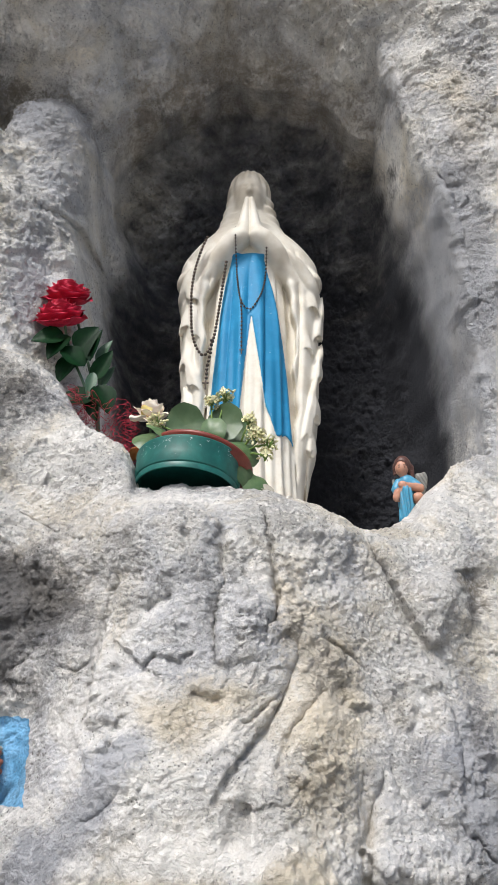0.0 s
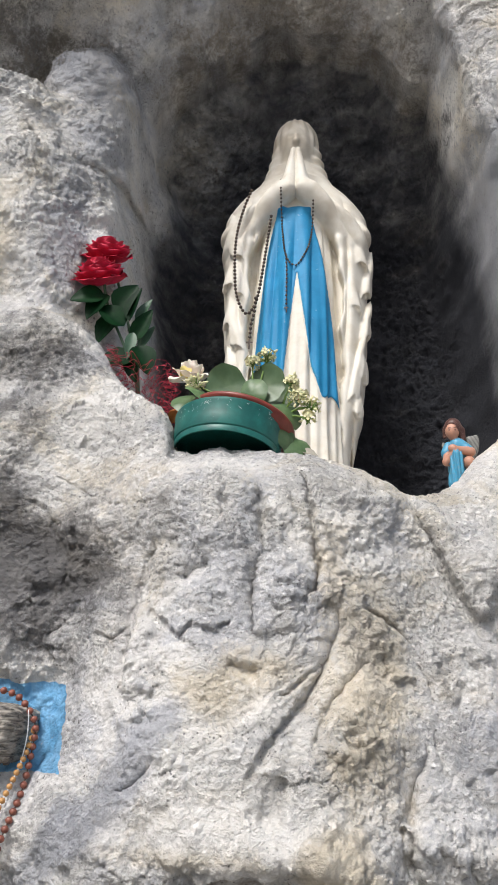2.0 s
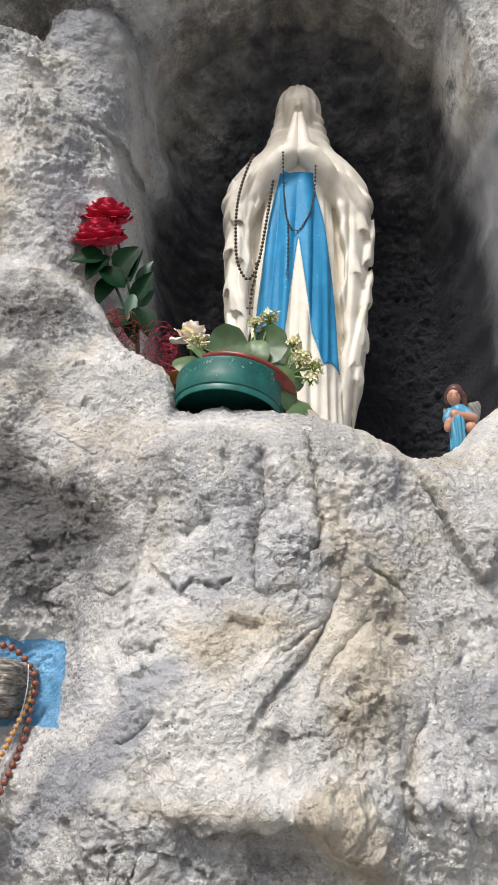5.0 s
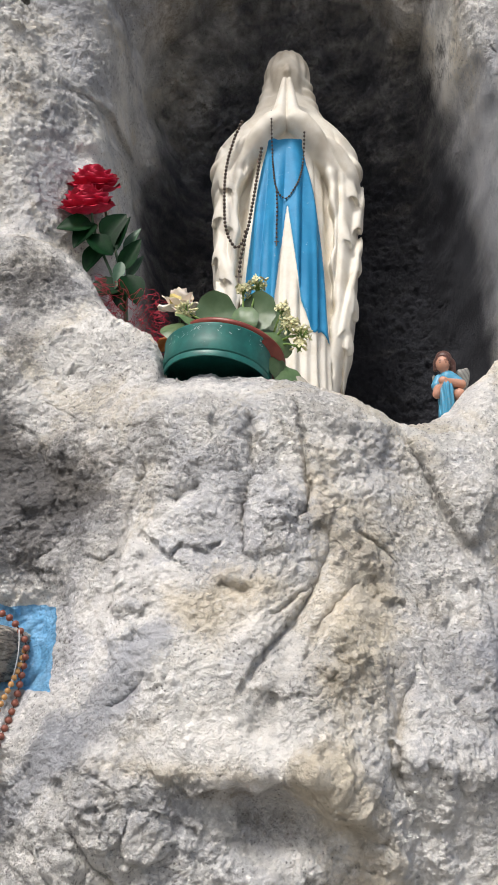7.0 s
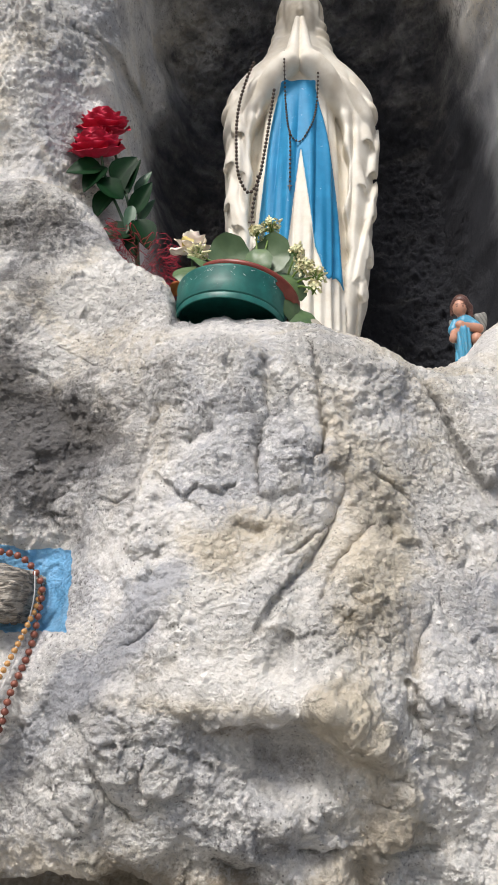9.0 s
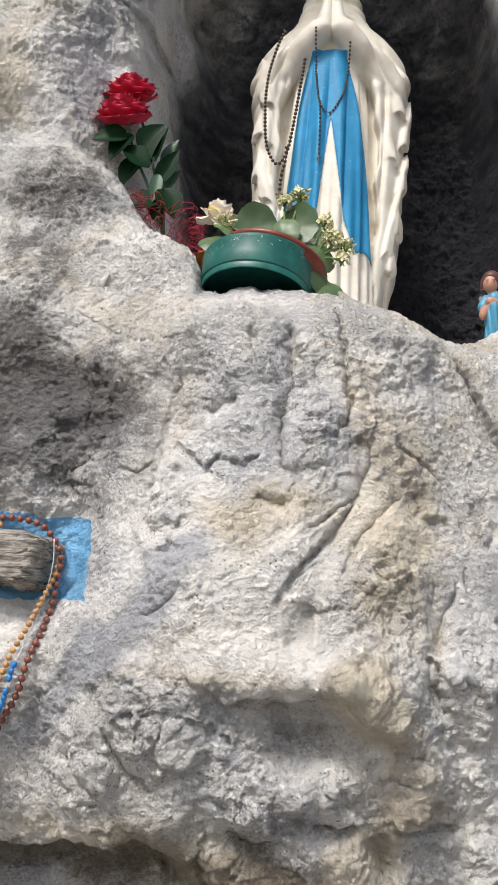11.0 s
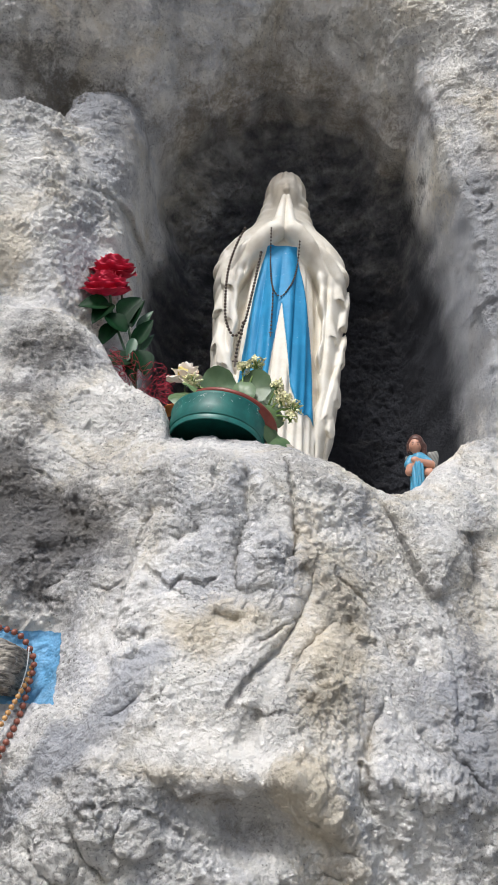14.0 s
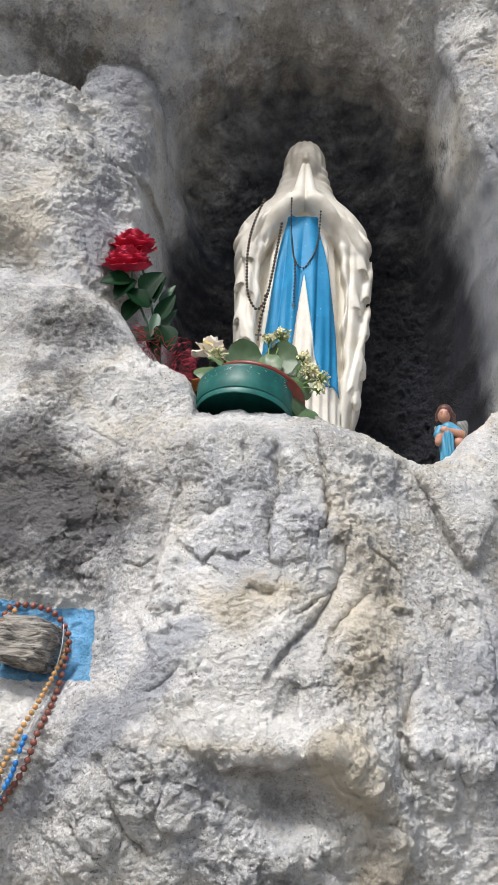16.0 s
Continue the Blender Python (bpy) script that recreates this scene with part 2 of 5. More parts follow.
def spline(points, step):
    """Places at even steps along a smooth line through points."""
    p = [Vector(q) for q in points]
    dense = []
    for i in range(len(p) - 1):
        a, b, c, d = p[max(i - 1, 0)], p[i], p[i + 1], p[min(i + 2, len(p) - 1)]
        for k in range(24):
            t = k / 24
            dense.append(0.5 * ((2 * b) + (c - a) * t + (2 * a - 5 * b + 4 * c - d) * t * t + (3 * b - a - 3 * c + d) * t ** 3))
    dense.append(p[-1])
    out, left = [dense[0]], step
    for a, b in zip(dense, dense[1:]):
        seg = (b - a).length
        while seg >= left and seg > 0:
            a = a.lerp(b, left / seg)
            out.append(a)
            seg, left = (b - a).length, step
        left -= seg
    return out


def surface_net(f, origin, h):
    """The zero surface of a field on a grid: verts and quads."""
    inside = f < 0
    c = [inside[i:f.shape[0] - 1 + i, j:f.shape[1] - 1 + j, k:f.shape[2] - 1 + k] for i in (0, 1) for j in (0, 1) for k in (0, 1)]
    count = sum(v.astype(np.int8) for v in c)
    idx = np.argwhere((count > 0) & (count < 8))
    offs = [(i, j, k) for i in (0, 1) for j in (0, 1) for k in (0, 1)]
    val = np.stack([f[idx[:, 0] + i, idx[:, 1] + j, idx[:, 2] + k] for i, j, k in offs], 1)
    acc, num = np.zeros((len(idx), 3)), np.zeros(len(idx))
    for a in range(8):
        for b in range(a + 1, 8):
            if sum(abs(offs[a][q] - offs[b][q]) for q in range(3)) != 1:
                continue
            m = (val[:, a] < 0) != (val[:, b] < 0)
            t = val[m, a] / (val[m, a] - val[m, b])
            pa, pb = np.array(offs[a], float), np.array(offs[b], float)
            acc[m] += pa + t[:, None] * (pb - pa)
            num[m] += 1
    verts = np.array(origin) + (idx + acc / num[:, None]) * h
    ids = np.full(tuple(s - 1 for s in f.shape), -1, dtype=np.int64)
    ids[idx[:, 0], idx[:, 1], idx[:, 2]] = np.arange(len(idx))
    quads = []
    for ax in range(3):
        lo = [slice(None)] * 3
        hi = [slice(None)] * 3
        lo[ax], hi[ax] = slice(0, -1), slice(1, None)
        e = np.argwhere(inside[tuple(lo)] != inside[tuple(hi)])
        u, v = [q for q in range(3) if q != ax]
        e = e[(e[:, u] > 0) & (e[:, v] > 0) & (e[:, u] < f.shape[u] - 1) & (e[:, v] < f.shape[v] - 1)]
        start = inside[e[:, 0], e[:, 1], e[:, 2]]
        ring = []
        for du, dv in ((-1, -1), (0, -1), (0, 0), (-1, 0)):
            q = e.copy()
            q[:, u] += du
            q[:, v] += dv
            ring.append(ids[q[:, 0], q[:, 1], q[:, 2]])
        ring = np.stack(ring, 1)
        flip = start if ax != 1 else ~start
        ring[~flip] = ring[~flip][:, ::-1]
        quads.append(ring)
    quads = np.concatenate(quads)
    return verts, quads[(quads >= 0).all(1)]


# ---- rock relief ----
RNG = np.random.RandomState(7)
PERM = np.concatenate([RNG.permutation(256)] * 3)
GRAD = RNG.normal(size=(256, 3))
GRAD = (GRAD / np.linalg.norm(GRAD, axis=1)[:, None]).astype(np.float32)
GRAD_X, GRAD_Y, GRAD_Z = (np.ascontiguousarray(GRAD[:, k]) for k in range(3))


def perlin(x, y, z):
    """Gradient noise at arrays of places, about -0.8 to 0.8."""
    x, y, z = (np.asarray(v, dtype=np.float32) for v in np.broadcast_arrays(x, y, z))
    xi, yi, zi = (np.floor(v).astype(np.int32) for v in (x, y, z))
    xf, yf, zf = x - xi, y - yi, z - zi
    u, v, w = (f * f * f * (f * (f * 6 - 15) + 10) for f in (xf, yf, zf))
    total = 0.0
    for dx in (0, 1):
        for dy in (0, 1):
            for dz in (0, 1):
                h = PERM[PERM[PERM[(xi + dx) & 255] + ((yi + dy) & 255)] + ((zi + dz) & 255)]
                dot = GRAD_X[h] * (xf - dx) + GRAD_Y[h] * (yf - dy) + GRAD_Z[h] * (zf - dz)
                total = total + dot * (u if dx else 1 - u) * (v if dy else 1 - v) * (w if dz else 1 - w)
    return total * 1.4


def fbm(x, y, z, scale, octaves=3, gain=0.5, seed=0.0):
    total, amp, f = 0.0, 1.0, 1.0 / scale
    for o in range(octaves):
        total = total + amp * perlin(x * f + seed + 17.3 * o, y * f + 5.1 * o - seed, z * f + 9.7 * o)
        amp, f = amp * gain, f * 2.03
    return total


def smooth(a, b, v):
    t = np.clip((v - a) / (b - a), 0, 1)
    return t * t * (3 - 2 * t)


def smin(a, b, k):
    h = np.clip(0.5 + 0.5 * (b - a) / k, 0, 1)
    return b * (1 - h) + a * h - k * h * (1 - h)


def smax(a, b, k):
    return -smin(-a, -b, k)


def curve(v, *pairs):
    """A smooth profile through a few (place, value) pairs."""
    px, py = np.array(pairs, dtype=float).T
    i = np.clip(np.searchsorted(px, v) - 1, 0, len(px) - 2)
    slope = np.gradient(py, px)
    h = px[i + 1] - px[i]
    t = np.clip((v - px[i]) / h, 0, 1)
    return ((1 + 2 * t) * (1 - t) ** 2 * py[i] + t * (1 - t) ** 2 * h * slope[i]
            + t * t * (3 - 2 * t) * py[i + 1] + t * t * (t - 1) * h * slope[i + 1])


def blob(x, z, cx, cz, rx, rz, turn=0.0):
    c, s = math.cos(radians(turn)), math.sin(radians(turn))
    a, b = ((x - cx) * c + (z - cz) * s) / rx, ((z - cz) * c - (x - cx) * s) / rz
    return np.exp(-(a * a + b * b))


def way(x, z, *points):
    """Distance from a line of (x, z) points, and how far along it (0 to 1) the nearest place is."""
    best, along = np.full(x.shape, 9.0), np.zeros(x.shape)
    n = len(points) - 1
    for i, ((ax, az), (bx, bz)) in enumerate(zip(points, points[1:])):
        t = np.clip(((x - ax) * (bx - ax) + (z - az) * (bz - az)) / ((bx - ax) ** 2 + (bz - az) ** 2), 0, 1)
        d = np.hypot(x - ax - t * (bx - ax), z - az - t * (bz - az))
        near = d < best
        best, along = np.where(near, d, best), np.where(near, (i + t) / n, along)
    return best, along


def facets(x, z, scale, tilt, jump, seed):
    """Broken facets: every cell of a random pattern has a slant and a level of its own."""
    r = np.random.RandomState(seed)
    table = r.rand(4096, 5)
    u, v = x / scale, z / scale
    iu, iv = np.floor(u).astype(np.int64), np.floor(v).astype(np.int64)
    best, out = np.full(x.shape, 9.0), np.zeros(x.shape)
    for du in (-1, 0, 1):
        for dv in (-1, 0, 1):
            cu, cv = iu + du, iv + dv
            t = table[(cu * 73 + cv * 1931 + seed * 7) % 4096]
            ox, oz = u - cu - t[..., 0], v - cv - t[..., 1]
            d = ox * ox + oz * oz
            near = d < best
            level = scale * tilt * (ox * (t[..., 2] - 0.5) + oz * (t[..., 3] - 0.5)) * 2 + jump * (t[..., 4] - 0.5)
            best, out = np.where(near, d, best), np.where(near, level, out)
    return out


def crest_height(x):
    """The top of the front mass: the ledge before the niche, rising to the shoulders at both sides."""
    return curve(x, (-0.9, 2.26), (-0.5, 2.235), (-0.40, 2.20), (-0.355, 2.165), (-0.315, 2.115), (-0.290, 2.070), (-0.225, 2.015),
                 (-0.197, 1.990), (-0.184, 1.962), (-0.175, 1.928), (-0.165, 1.918), (-0.07, 1.916), (0.014, 1.905), (0.08, 1.900), (0.13, 1.886), (0.17, 1.872),
                 (0.214, 1.880), (0.264, 1.908), (0.289, 1.942), (0.316, 1.966), (0.38, 2.018), (0.43, 2.045), (0.55, 2.075), (0.9, 2.1))


def front_face(x, z):
    y = curve(z, (0.0, 1.20), (0.8, 1.17), (1.02, 1.15), (1.12, 1.125), (1.20, 1.10), (1.27, 1.078), (1.345, 1.052), (1.378, 1.040),
              (1.395, 1.032), (1.45, 1.045), (1.54, 1.070), (1.65, 1.103), (1.74, 1.119), (1.84, 1.136), (1.92, 1.175),
              (2.0, 1.205), (2.2, 1.235), (2.6, 1.28))
    y = y + curve(x, (-1.8, 0.55), (-0.9, 0.18), (-0.6, 0.07), (-0.42, 0.065), (-0.32, 0.072), (-0.22, 0.030), (-0.12, 0.0), (0.0, 0.0), (0.08, 0.022),
                  (0.17, 0.075), (0.27, 0.105), (0.36, 0.14), (0.6, 0.19), (1.0, 0.3), (1.8, 0.8))
    y = y + 0.068 * blob(x, z, -0.36, 1.54, 0.10, 0.08) - 0.05 * blob(x, z, -0.42, 1.95, 0.10, 0.10)
    y = y + 0.05 * blob(x, z, 0.24, 1.93, 0.07, 0.10) - 0.03 * blob(x, z, 0.30, 1.75, 0.05, 0.05)
    y = y - 0.035 * blob(x, z, -0.24, 1.24, 0.10, 0.06)
    # the hollow under the jutting lip, and the low shelf at the left
    lip = curve(x, (-0.3, 1.37), (-0.15, 1.396), (-0.123, 1.389), (-0.10, 1.378), (-0.062, 1.374), (-0.035, 1.380), (0.0, 1.383), (0.03, 1.390), (0.05, 1.383), (0.073, 1.360), (0.10, 1.338), (0.2, 1.27))
    lip = lip + 0.003 * np.sin(90 * x) + 0.002 * np.sin(171 * x + 1)
    under = blob(x, z, -0.016, 1.346, 0.084, 0.036, -6) * smooth(-0.140, -0.110, x)
    y = y + 0.050 * smooth(0.0, 0.004, lip - z) * under
    for cx, cz, rx, rz, high in ((-0.112, 1.394, 0.016, 0.011, 0.007), (-0.060, 1.388, 0.020, 0.012, 0.009), (-0.018, 1.394, 0.020, 0.010, 0.007), (0.028, 1.400, 0.016, 0.010, 0.006),
                                 (-0.062, 1.334, 0.020, 0.014, 0.006), (-0.020, 1.272, 0.040, 0.026, 0.014), (0.018, 1.330, 0.014, 0.012, 0.006)):
        y = y - high * blob(x, z, cx, cz, rx, rz)
    spur, along = way(x, z, (0.045, 1.392), (0.072, 1.372), (0.104, 1.336), (0.130, 1.292), (0.112, 1.258))
    y = y - 0.028 * np.exp(-(spur / 0.022) ** 2)
    y = y - 0.055 * smooth(0.09, 0.26, x) * smooth(1.36, 1.08, z)
    # a long overhang, with the slab under it coming forward again
    shelf = curve(x, (-0.6, 1.185), (-0.39, 1.184), (-0.34, 1.188), (-0.275, 1.197), (-0.218, 1.212), (-0.186, 1.216), (-0.153, 1.204), (-0.122, 1.184), (-0.068, 1.160), (0.0, 1.12)) + 0.003 * np.sin(61 * x)
    y = y + 0.085 * smooth(0.0, 0.012, shelf - z) * smooth(0.105, 0.030, shelf - z) * smooth(-0.06, -0.20, x)
    band, along = way(x, z, (-0.115, 1.225), (-0.076, 1.222), (-0.031, 1.200), (0.010, 1.160), (0.039, 1.106), (0.067, 1.060))
    y = y + 0.015 * np.exp(-(band / 0.024) ** 2) - 0.024 * blob(x, z, 0.100, 1.150, 0.055, 0.070) - 0.014 * blob(x, z, 0.045, 1.205, 0.030, 0.024)
    y = y + 0.02 * blob(x, z, -0.12, 1.15, 0.05, 0.06) - 0.038 * blob(x, z, -0.225, 1.335, 0.070, 0.05, 30)
    for cx, cz, rr, high in ((-0.139, 1.319, 0.024, 0.014), (-0.236, 1.283, 0.024, 0.012)):
        y = y - high * smooth(1.25, 0.75, np.hypot(x - cx, z - cz) / rr)
    # swellings of the front between its channels
    for cx, cz, rx, rz, high in ((0.000, 1.710, 0.028, 0.034, 0.016), (-0.100, 1.790, 0.045, 0.050, 0.012), (-0.110, 1.600, 0.055, 0.050, 0.007), (0.085, 1.560, 0.035, 0.055, 0.008),
                                 (0.110, 1.740, 0.045, 0.060, 0.008), (-0.135, 1.520, 0.050, 0.040, 0.006), (0.255, 1.750, 0.035, 0.045, 0.012), (-0.115, 1.690, 0.030, 0.024, 0.005)):
        y = y - high * blob(x, z, cx, cz, rx, rz)
    return y


def vault_lift(x, z):
    """Height, raised towards the sides: it is even along the arch of the vault."""
    return z + 0.368 * np.tanh((x / 0.40) ** 2) + 0.012 * np.sin(31 * x) + 0.008 * np.sin(53 * x + 1)


def niche_face(x, z):
    """What stands behind the ledge: the two flanks, the hollow between them and its vault."""
    left = curve(z, (1.8, -0.30), (2.0, -0.305), (2.2, -0.315), (2.43, -0.340), (2.57, -0.365), (2.72, -0.405), (2.97, -0.43), (3.4, -0.46))
    right = curve(z, (1.8, 0.43), (2.1, 0.435), (2.3, 0.428), (2.45, 0.418), (2.6, 0.393), (2.75, 0.358), (2.9, 0.325), (3.2, 0.27), (3.4, 0.26))
    steep = curve(x - left, (-1.5, 1.30), (-0.25, 1.31), (-0.12, 1.365), (-0.06, 1.42), (0.0, 1.50), (0.014, 1.59), (0.028, 1.74), (0.045, 1.86), (0.075, 1.93), (0.15, 1.965), (0.3, 1.975), (1.5, 1.99))
    gentle = curve(x - left, (-1.5, 1.30), (-0.25, 1.31), (-0.12, 1.365), (-0.06, 1.425), (0.0, 1.50), (0.035, 1.575), (0.07, 1.65), (0.095, 1.74), (0.125, 1.86), (0.17, 1.93), (0.3, 1.975), (1.5, 1.99))
    rise = smooth(2.45, 2.72, z)
    wall_l = steep * (1 - rise) + gentle * rise
    wall_r = curve(right - x, (-1.5, 1.30), (-0.3, 1.335), (-0.1, 1.395), (-0.03, 1.435), (0.0, 1.49), (0.012, 1.60), (0.022, 1.74), (0.05, 1.89), (0.11, 1.965), (0.3, 1.985), (1.5, 1.99))
    lift = vault_lift(x, z) - 0.18 * smooth(-0.42, -0.80, x)
    # above about 3.4 the unseen rock is brought forward to shade the niche
    vault = np.interp(lift, (1.6, 2.6, 2.8, 2.9, 2.97, 3.03, 3.075, 3.105, 3.112, 3.16, 3.25, 3.36, 3.6, 3.9, 4.4),
                      (2.02, 2.0, 1.945, 1.89, 1.835, 1.78, 1.735, 1.705, 1.615, 1.555, 1.45, 1.34, 1.12, 1.0, 0.95))
    hollow = smin(smin(wall_l, wall_r, 0.05), vault, 0.05)
    # the right-hand flank in front of the vault
    flank = 1.395 - 0.10 * (z - 2.6) - 0.22 * (x - 0.40)
    flank = np.where(x > 0, flank, -9)
    # the left flank ends in a rounded top, behind which the rock stands back
    top = 2.735 + 0.03 * np.sin(9 * x) - 0.12 * np.clip(-0.55 - x, 0, 1)
    back = smooth(-0.008, 0.02, z - top) * smooth(0.09, -0.09, x + 0.535 - 0.4 * (z - top))
    hollow = hollow + back * (0.30 * np.exp(-((z - top) / 0.22) ** 2))
    # a rounded column end beside the vault
    e = ((x + 0.452) / 0.108) ** 2 + (np.clip(z - 2.83, 0, 1) / 0.135) ** 2
    knob = np.where(e < 1, 1.425 + 0.14 * (1 - np.sqrt(np.clip(1 - e, 0, 1))), 1.565 + 0.9 * (np.sqrt(e) - 1))
    hollow = smin(hollow, np.where(z > 2.60, knob, 9.0), 0.025)
    hollow = smax(hollow, flank, 0.03)
    hollow = hollow - 0.045 * blob(x, z, 0.385, 2.60, 0.045, 0.09, 25) - 0.03 * blob(x, z, 0.40, 2.42, 0.04, 0.07)
    return hollow


GROOVES = []


def groove(width, depth, *points, side=0.0):
    """A crack or channel in the rock; side lifts the rock beyond it on one flank."""
    GROOVES.append((width, depth, side, points))


SCARPS = []


def scarp(height, fall, *points):
    """A sharp step: the rock to the right of the line stands proud by height and falls back within a distance."""
    SCARPS.append((height, fall, points))


scarp(0.014, 0.060, (-0.206, 1.559), (-0.206, 1.596), (-0.202, 1.647), (-0.191, 1.709), (-0.179, 1.764))
scarp(0.019, 0.045, (0.279, 1.673), (0.254, 1.675), (0.233, 1.707), (0.212, 1.757), (0.195, 1.794), (0.172, 1.832))
scarp(0.007, 0.050, (-0.070, 1.656), (-0.087, 1.643), (-0.105, 1.647), (-0.122, 1.651), (-0.132, 1.633), (-0.152, 1.646), (-0.182, 1.673))
scarp(0.014, 0.035, (-0.038, 1.630), (-0.046, 1.677), (-0.043, 1.714), (-0.033, 1.749))
scarp(0.0075, 0.050, (0.064, 1.678), (0.059, 1.638), (0.042, 1.600), (0.023, 1.565), (0.003, 1.541), (-0.018, 1.516), (-0.045, 1.469))
scarp(0.006, 0.040, (0.030, 1.502), (0.042, 1.537), (0.065, 1.573), (0.100, 1.611))
scarp(0.003, 0.025, (-0.208, 1.652), (-0.224, 1.634), (-0.256, 1.642))
scarp(0.005, 0.060, (0.272, 1.613), (0.278, 1.554), (0.279, 1.483))
scarp(0.008, 0.030, (0.018, 1.681), (0.034, 1.697), (0.042, 1.727), (0.035, 1.758), (0.029, 1.814))
scarp(0.007, 0.030, (-0.030, 1.593), (-0.050, 1.595), (-0.073, 1.605))
scarp(0.009, 0.030, (0.172, 1.391), (0.147, 1.406), (0.133, 1.425))
scarp(0.007, 0.030, (0.307, 1.405), (0.285, 1.430), (0.259, 1.451))
scarp(0.010, 0.030, (0.115, 1.173), (0.089, 1.186), (0.080, 1.216), (0.066, 1.234))
scarp(0.010, 0.030, (0.063, 1.246), (0.031, 1.238), (0.005, 1.246))
scarp(0.009, 0.030, (-0.025, 1.223), (-0.057, 1.212), (-0.089, 1.230))
scarp(0.009, 0.035, (-0.167, 1.109), (-0.156, 1.151), (-0.188, 1.201))
scarp(0.008, 0.030, (-0.197, 1.121), (-0.232, 1.100), (-0.270, 1.074), (-0.318, 1.068))
scarp(0.008, 0.025, (-0.217, 1.262), (-0.247, 1.271), (-0.274, 1.297))
scarp(0.008, 0.030, (-0.168, 1.269), (-0.196, 1.292), (-0.220, 1.328))
scarp(0.008, 0.030, (0.140, 1.351), (0.133, 1.401), (0.133, 1.433))
groove(0.011, 0.014, (-0.044, 1.839), (-0.037, 1.795), (-0.033, 1.749), (-0.043, 1.714), (-0.046, 1.677), (-0.038, 1.630))
groove(0.005, 0.010, (0.018, 1.865), (0.029, 1.814), (0.035, 1.758), (0.042, 1.727), (0.034, 1.697), (0.018, 1.681))
groove(0.005, 0.007, (0.064, 1.678), (0.059, 1.638), (0.042, 1.600), (0.023, 1.565), (0.003, 1.541), (-0.018, 1.516))
groove(0.006, 0.005, (-0.018, 1.516), (-0.034, 1.489), (-0.045, 1.469))
groove(0.008, 0.007, (0.100, 1.611), (0.065, 1.573), (0.042, 1.537), (0.031, 1.502))
groove(0.006, 0.005, (-0.181, 1.673), (-0.152, 1.646), (-0.133, 1.633), (-0.123, 1.648), (-0.113, 1.656))
groove(0.005, 0.004, (-0.105, 1.647), (-0.088, 1.644), (-0.070, 1.656))
groove(0.013, 0.012, (-0.135, 1.710), (-0.118, 1.724), (-0.099, 1.732))
groove(0.007, 0.006, (-0.179, 1.764), (-0.191, 1.709), (-0.202, 1.647), (-0.206, 1.596), (-0.206, 1.559))
groove(0.003, 0.006, (-0.196, 1.455), (-0.172, 1.467), (-0.151, 1.485))
groove(0.007, 0.008, (0.172, 1.832), (0.196, 1.798), (0.210, 1.764), (0.231, 1.711), (0.257, 1.677), (0.282, 1.677))
groove(0.006, 0.006, (0.209, 1.747), (0.234, 1.693), (0.264, 1.646))
groove(0.016, 0.012, (0.000, 1.476), (-0.010, 1.453), (-0.026, 1.424))
groove(0.010, 0.008, (-0.073, 1.605), (-0.050, 1.596), (-0.034, 1.594))
groove(0.030, 0.016, (0.330, 1.801), (0.340, 1.766), (0.331, 1.720))
groove(0.006, 0.004, (0.272, 1.613), (0.278, 1.554), (0.279, 1.483))
groove(0.003, 0.005, (-0.217, 1.853), (-0.203, 1.824), (-0.190, 1.808))
groove(0.004, 0.002, (-0.345, 1.875), (-0.314, 1.859), (-0.270, 1.831), (-0.220, 1.815))
groove(0.004, 0.004, (-0.381, 1.836), (-0.348, 1.821), (-0.312, 1.745), (-0.309, 1.680))
groove(0.004, 0.003, (-0.338, 1.637), (-0.309, 1.654), (-0.286, 1.679), (-0.284, 1.692))
groove(0.004, 0.003, (-0.256, 1.642), (-0.224, 1.634), (-0.208, 1.652))
groove(0.006, 0.007, (0.170, 1.510), (0.151, 1.470), (0.145, 1.433))
groove(0.014, 0.014, (0.132, 1.398), (0.144, 1.376), (0.157, 1.360))
groove(0.004, 0.006, (0.211, 1.418), (0.209, 1.384), (0.223, 1.358))
groove(0.004, 0.006, (0.263, 1.451), (0.285, 1.431), (0.306, 1.404))
groove(0.010, 0.010, (0.079, 1.342), (0.103, 1.324), (0.134, 1.312))
groove(0.008, 0.012, (-0.284, 1.195), (-0.250, 1.195), (-0.246, 1.177))
groove(0.008, 0.012, (-0.124, 1.199), (-0.117, 1.183), (-0.120, 1.172))
groove(0.004, 0.007, (-0.411, 1.066), (-0.387, 1.103), (-0.370, 1.114))
groove(0.004, 0.007, (-0.317, 1.069), (-0.269, 1.074), (-0.231, 1.104), (-0.194, 1.124))
groove(0.004, 0.007, (-0.345, 1.015), (-0.284, 1.029), (-0.192, 1.063))
groove(0.020, 0.007, (0.054, 1.641), (0.046, 1.608), (0.034, 1.580), (0.020, 1.552), (0.012, 1.520), (0.008, 1.498))
groove(0.0022, 0.006, (0.041, 1.607), (0.027, 1.593), (0.014, 1.580), (0.001, 1.571), (-0.009, 1.564))
groove(0.0022, 0.006, (0.097, 1.679), (0.121, 1.670), (0.141, 1.657), (0.160, 1.638))
groove(0.0022, 0.005, (0.166, 1.616), (0.178, 1.587), (0.181, 1.558))
groove(0.010, 0.008, (0.139, 1.516), (0.142, 1.466), (0.145, 1.385))
groove(0.0022, 0.005, (0.178, 1.530), (0.185, 1.484))
groove(0.0022, 0.005, (-0.410, 1.067), (-0.374, 1.101), (-0.328, 1.105), (-0.263, 1.112))
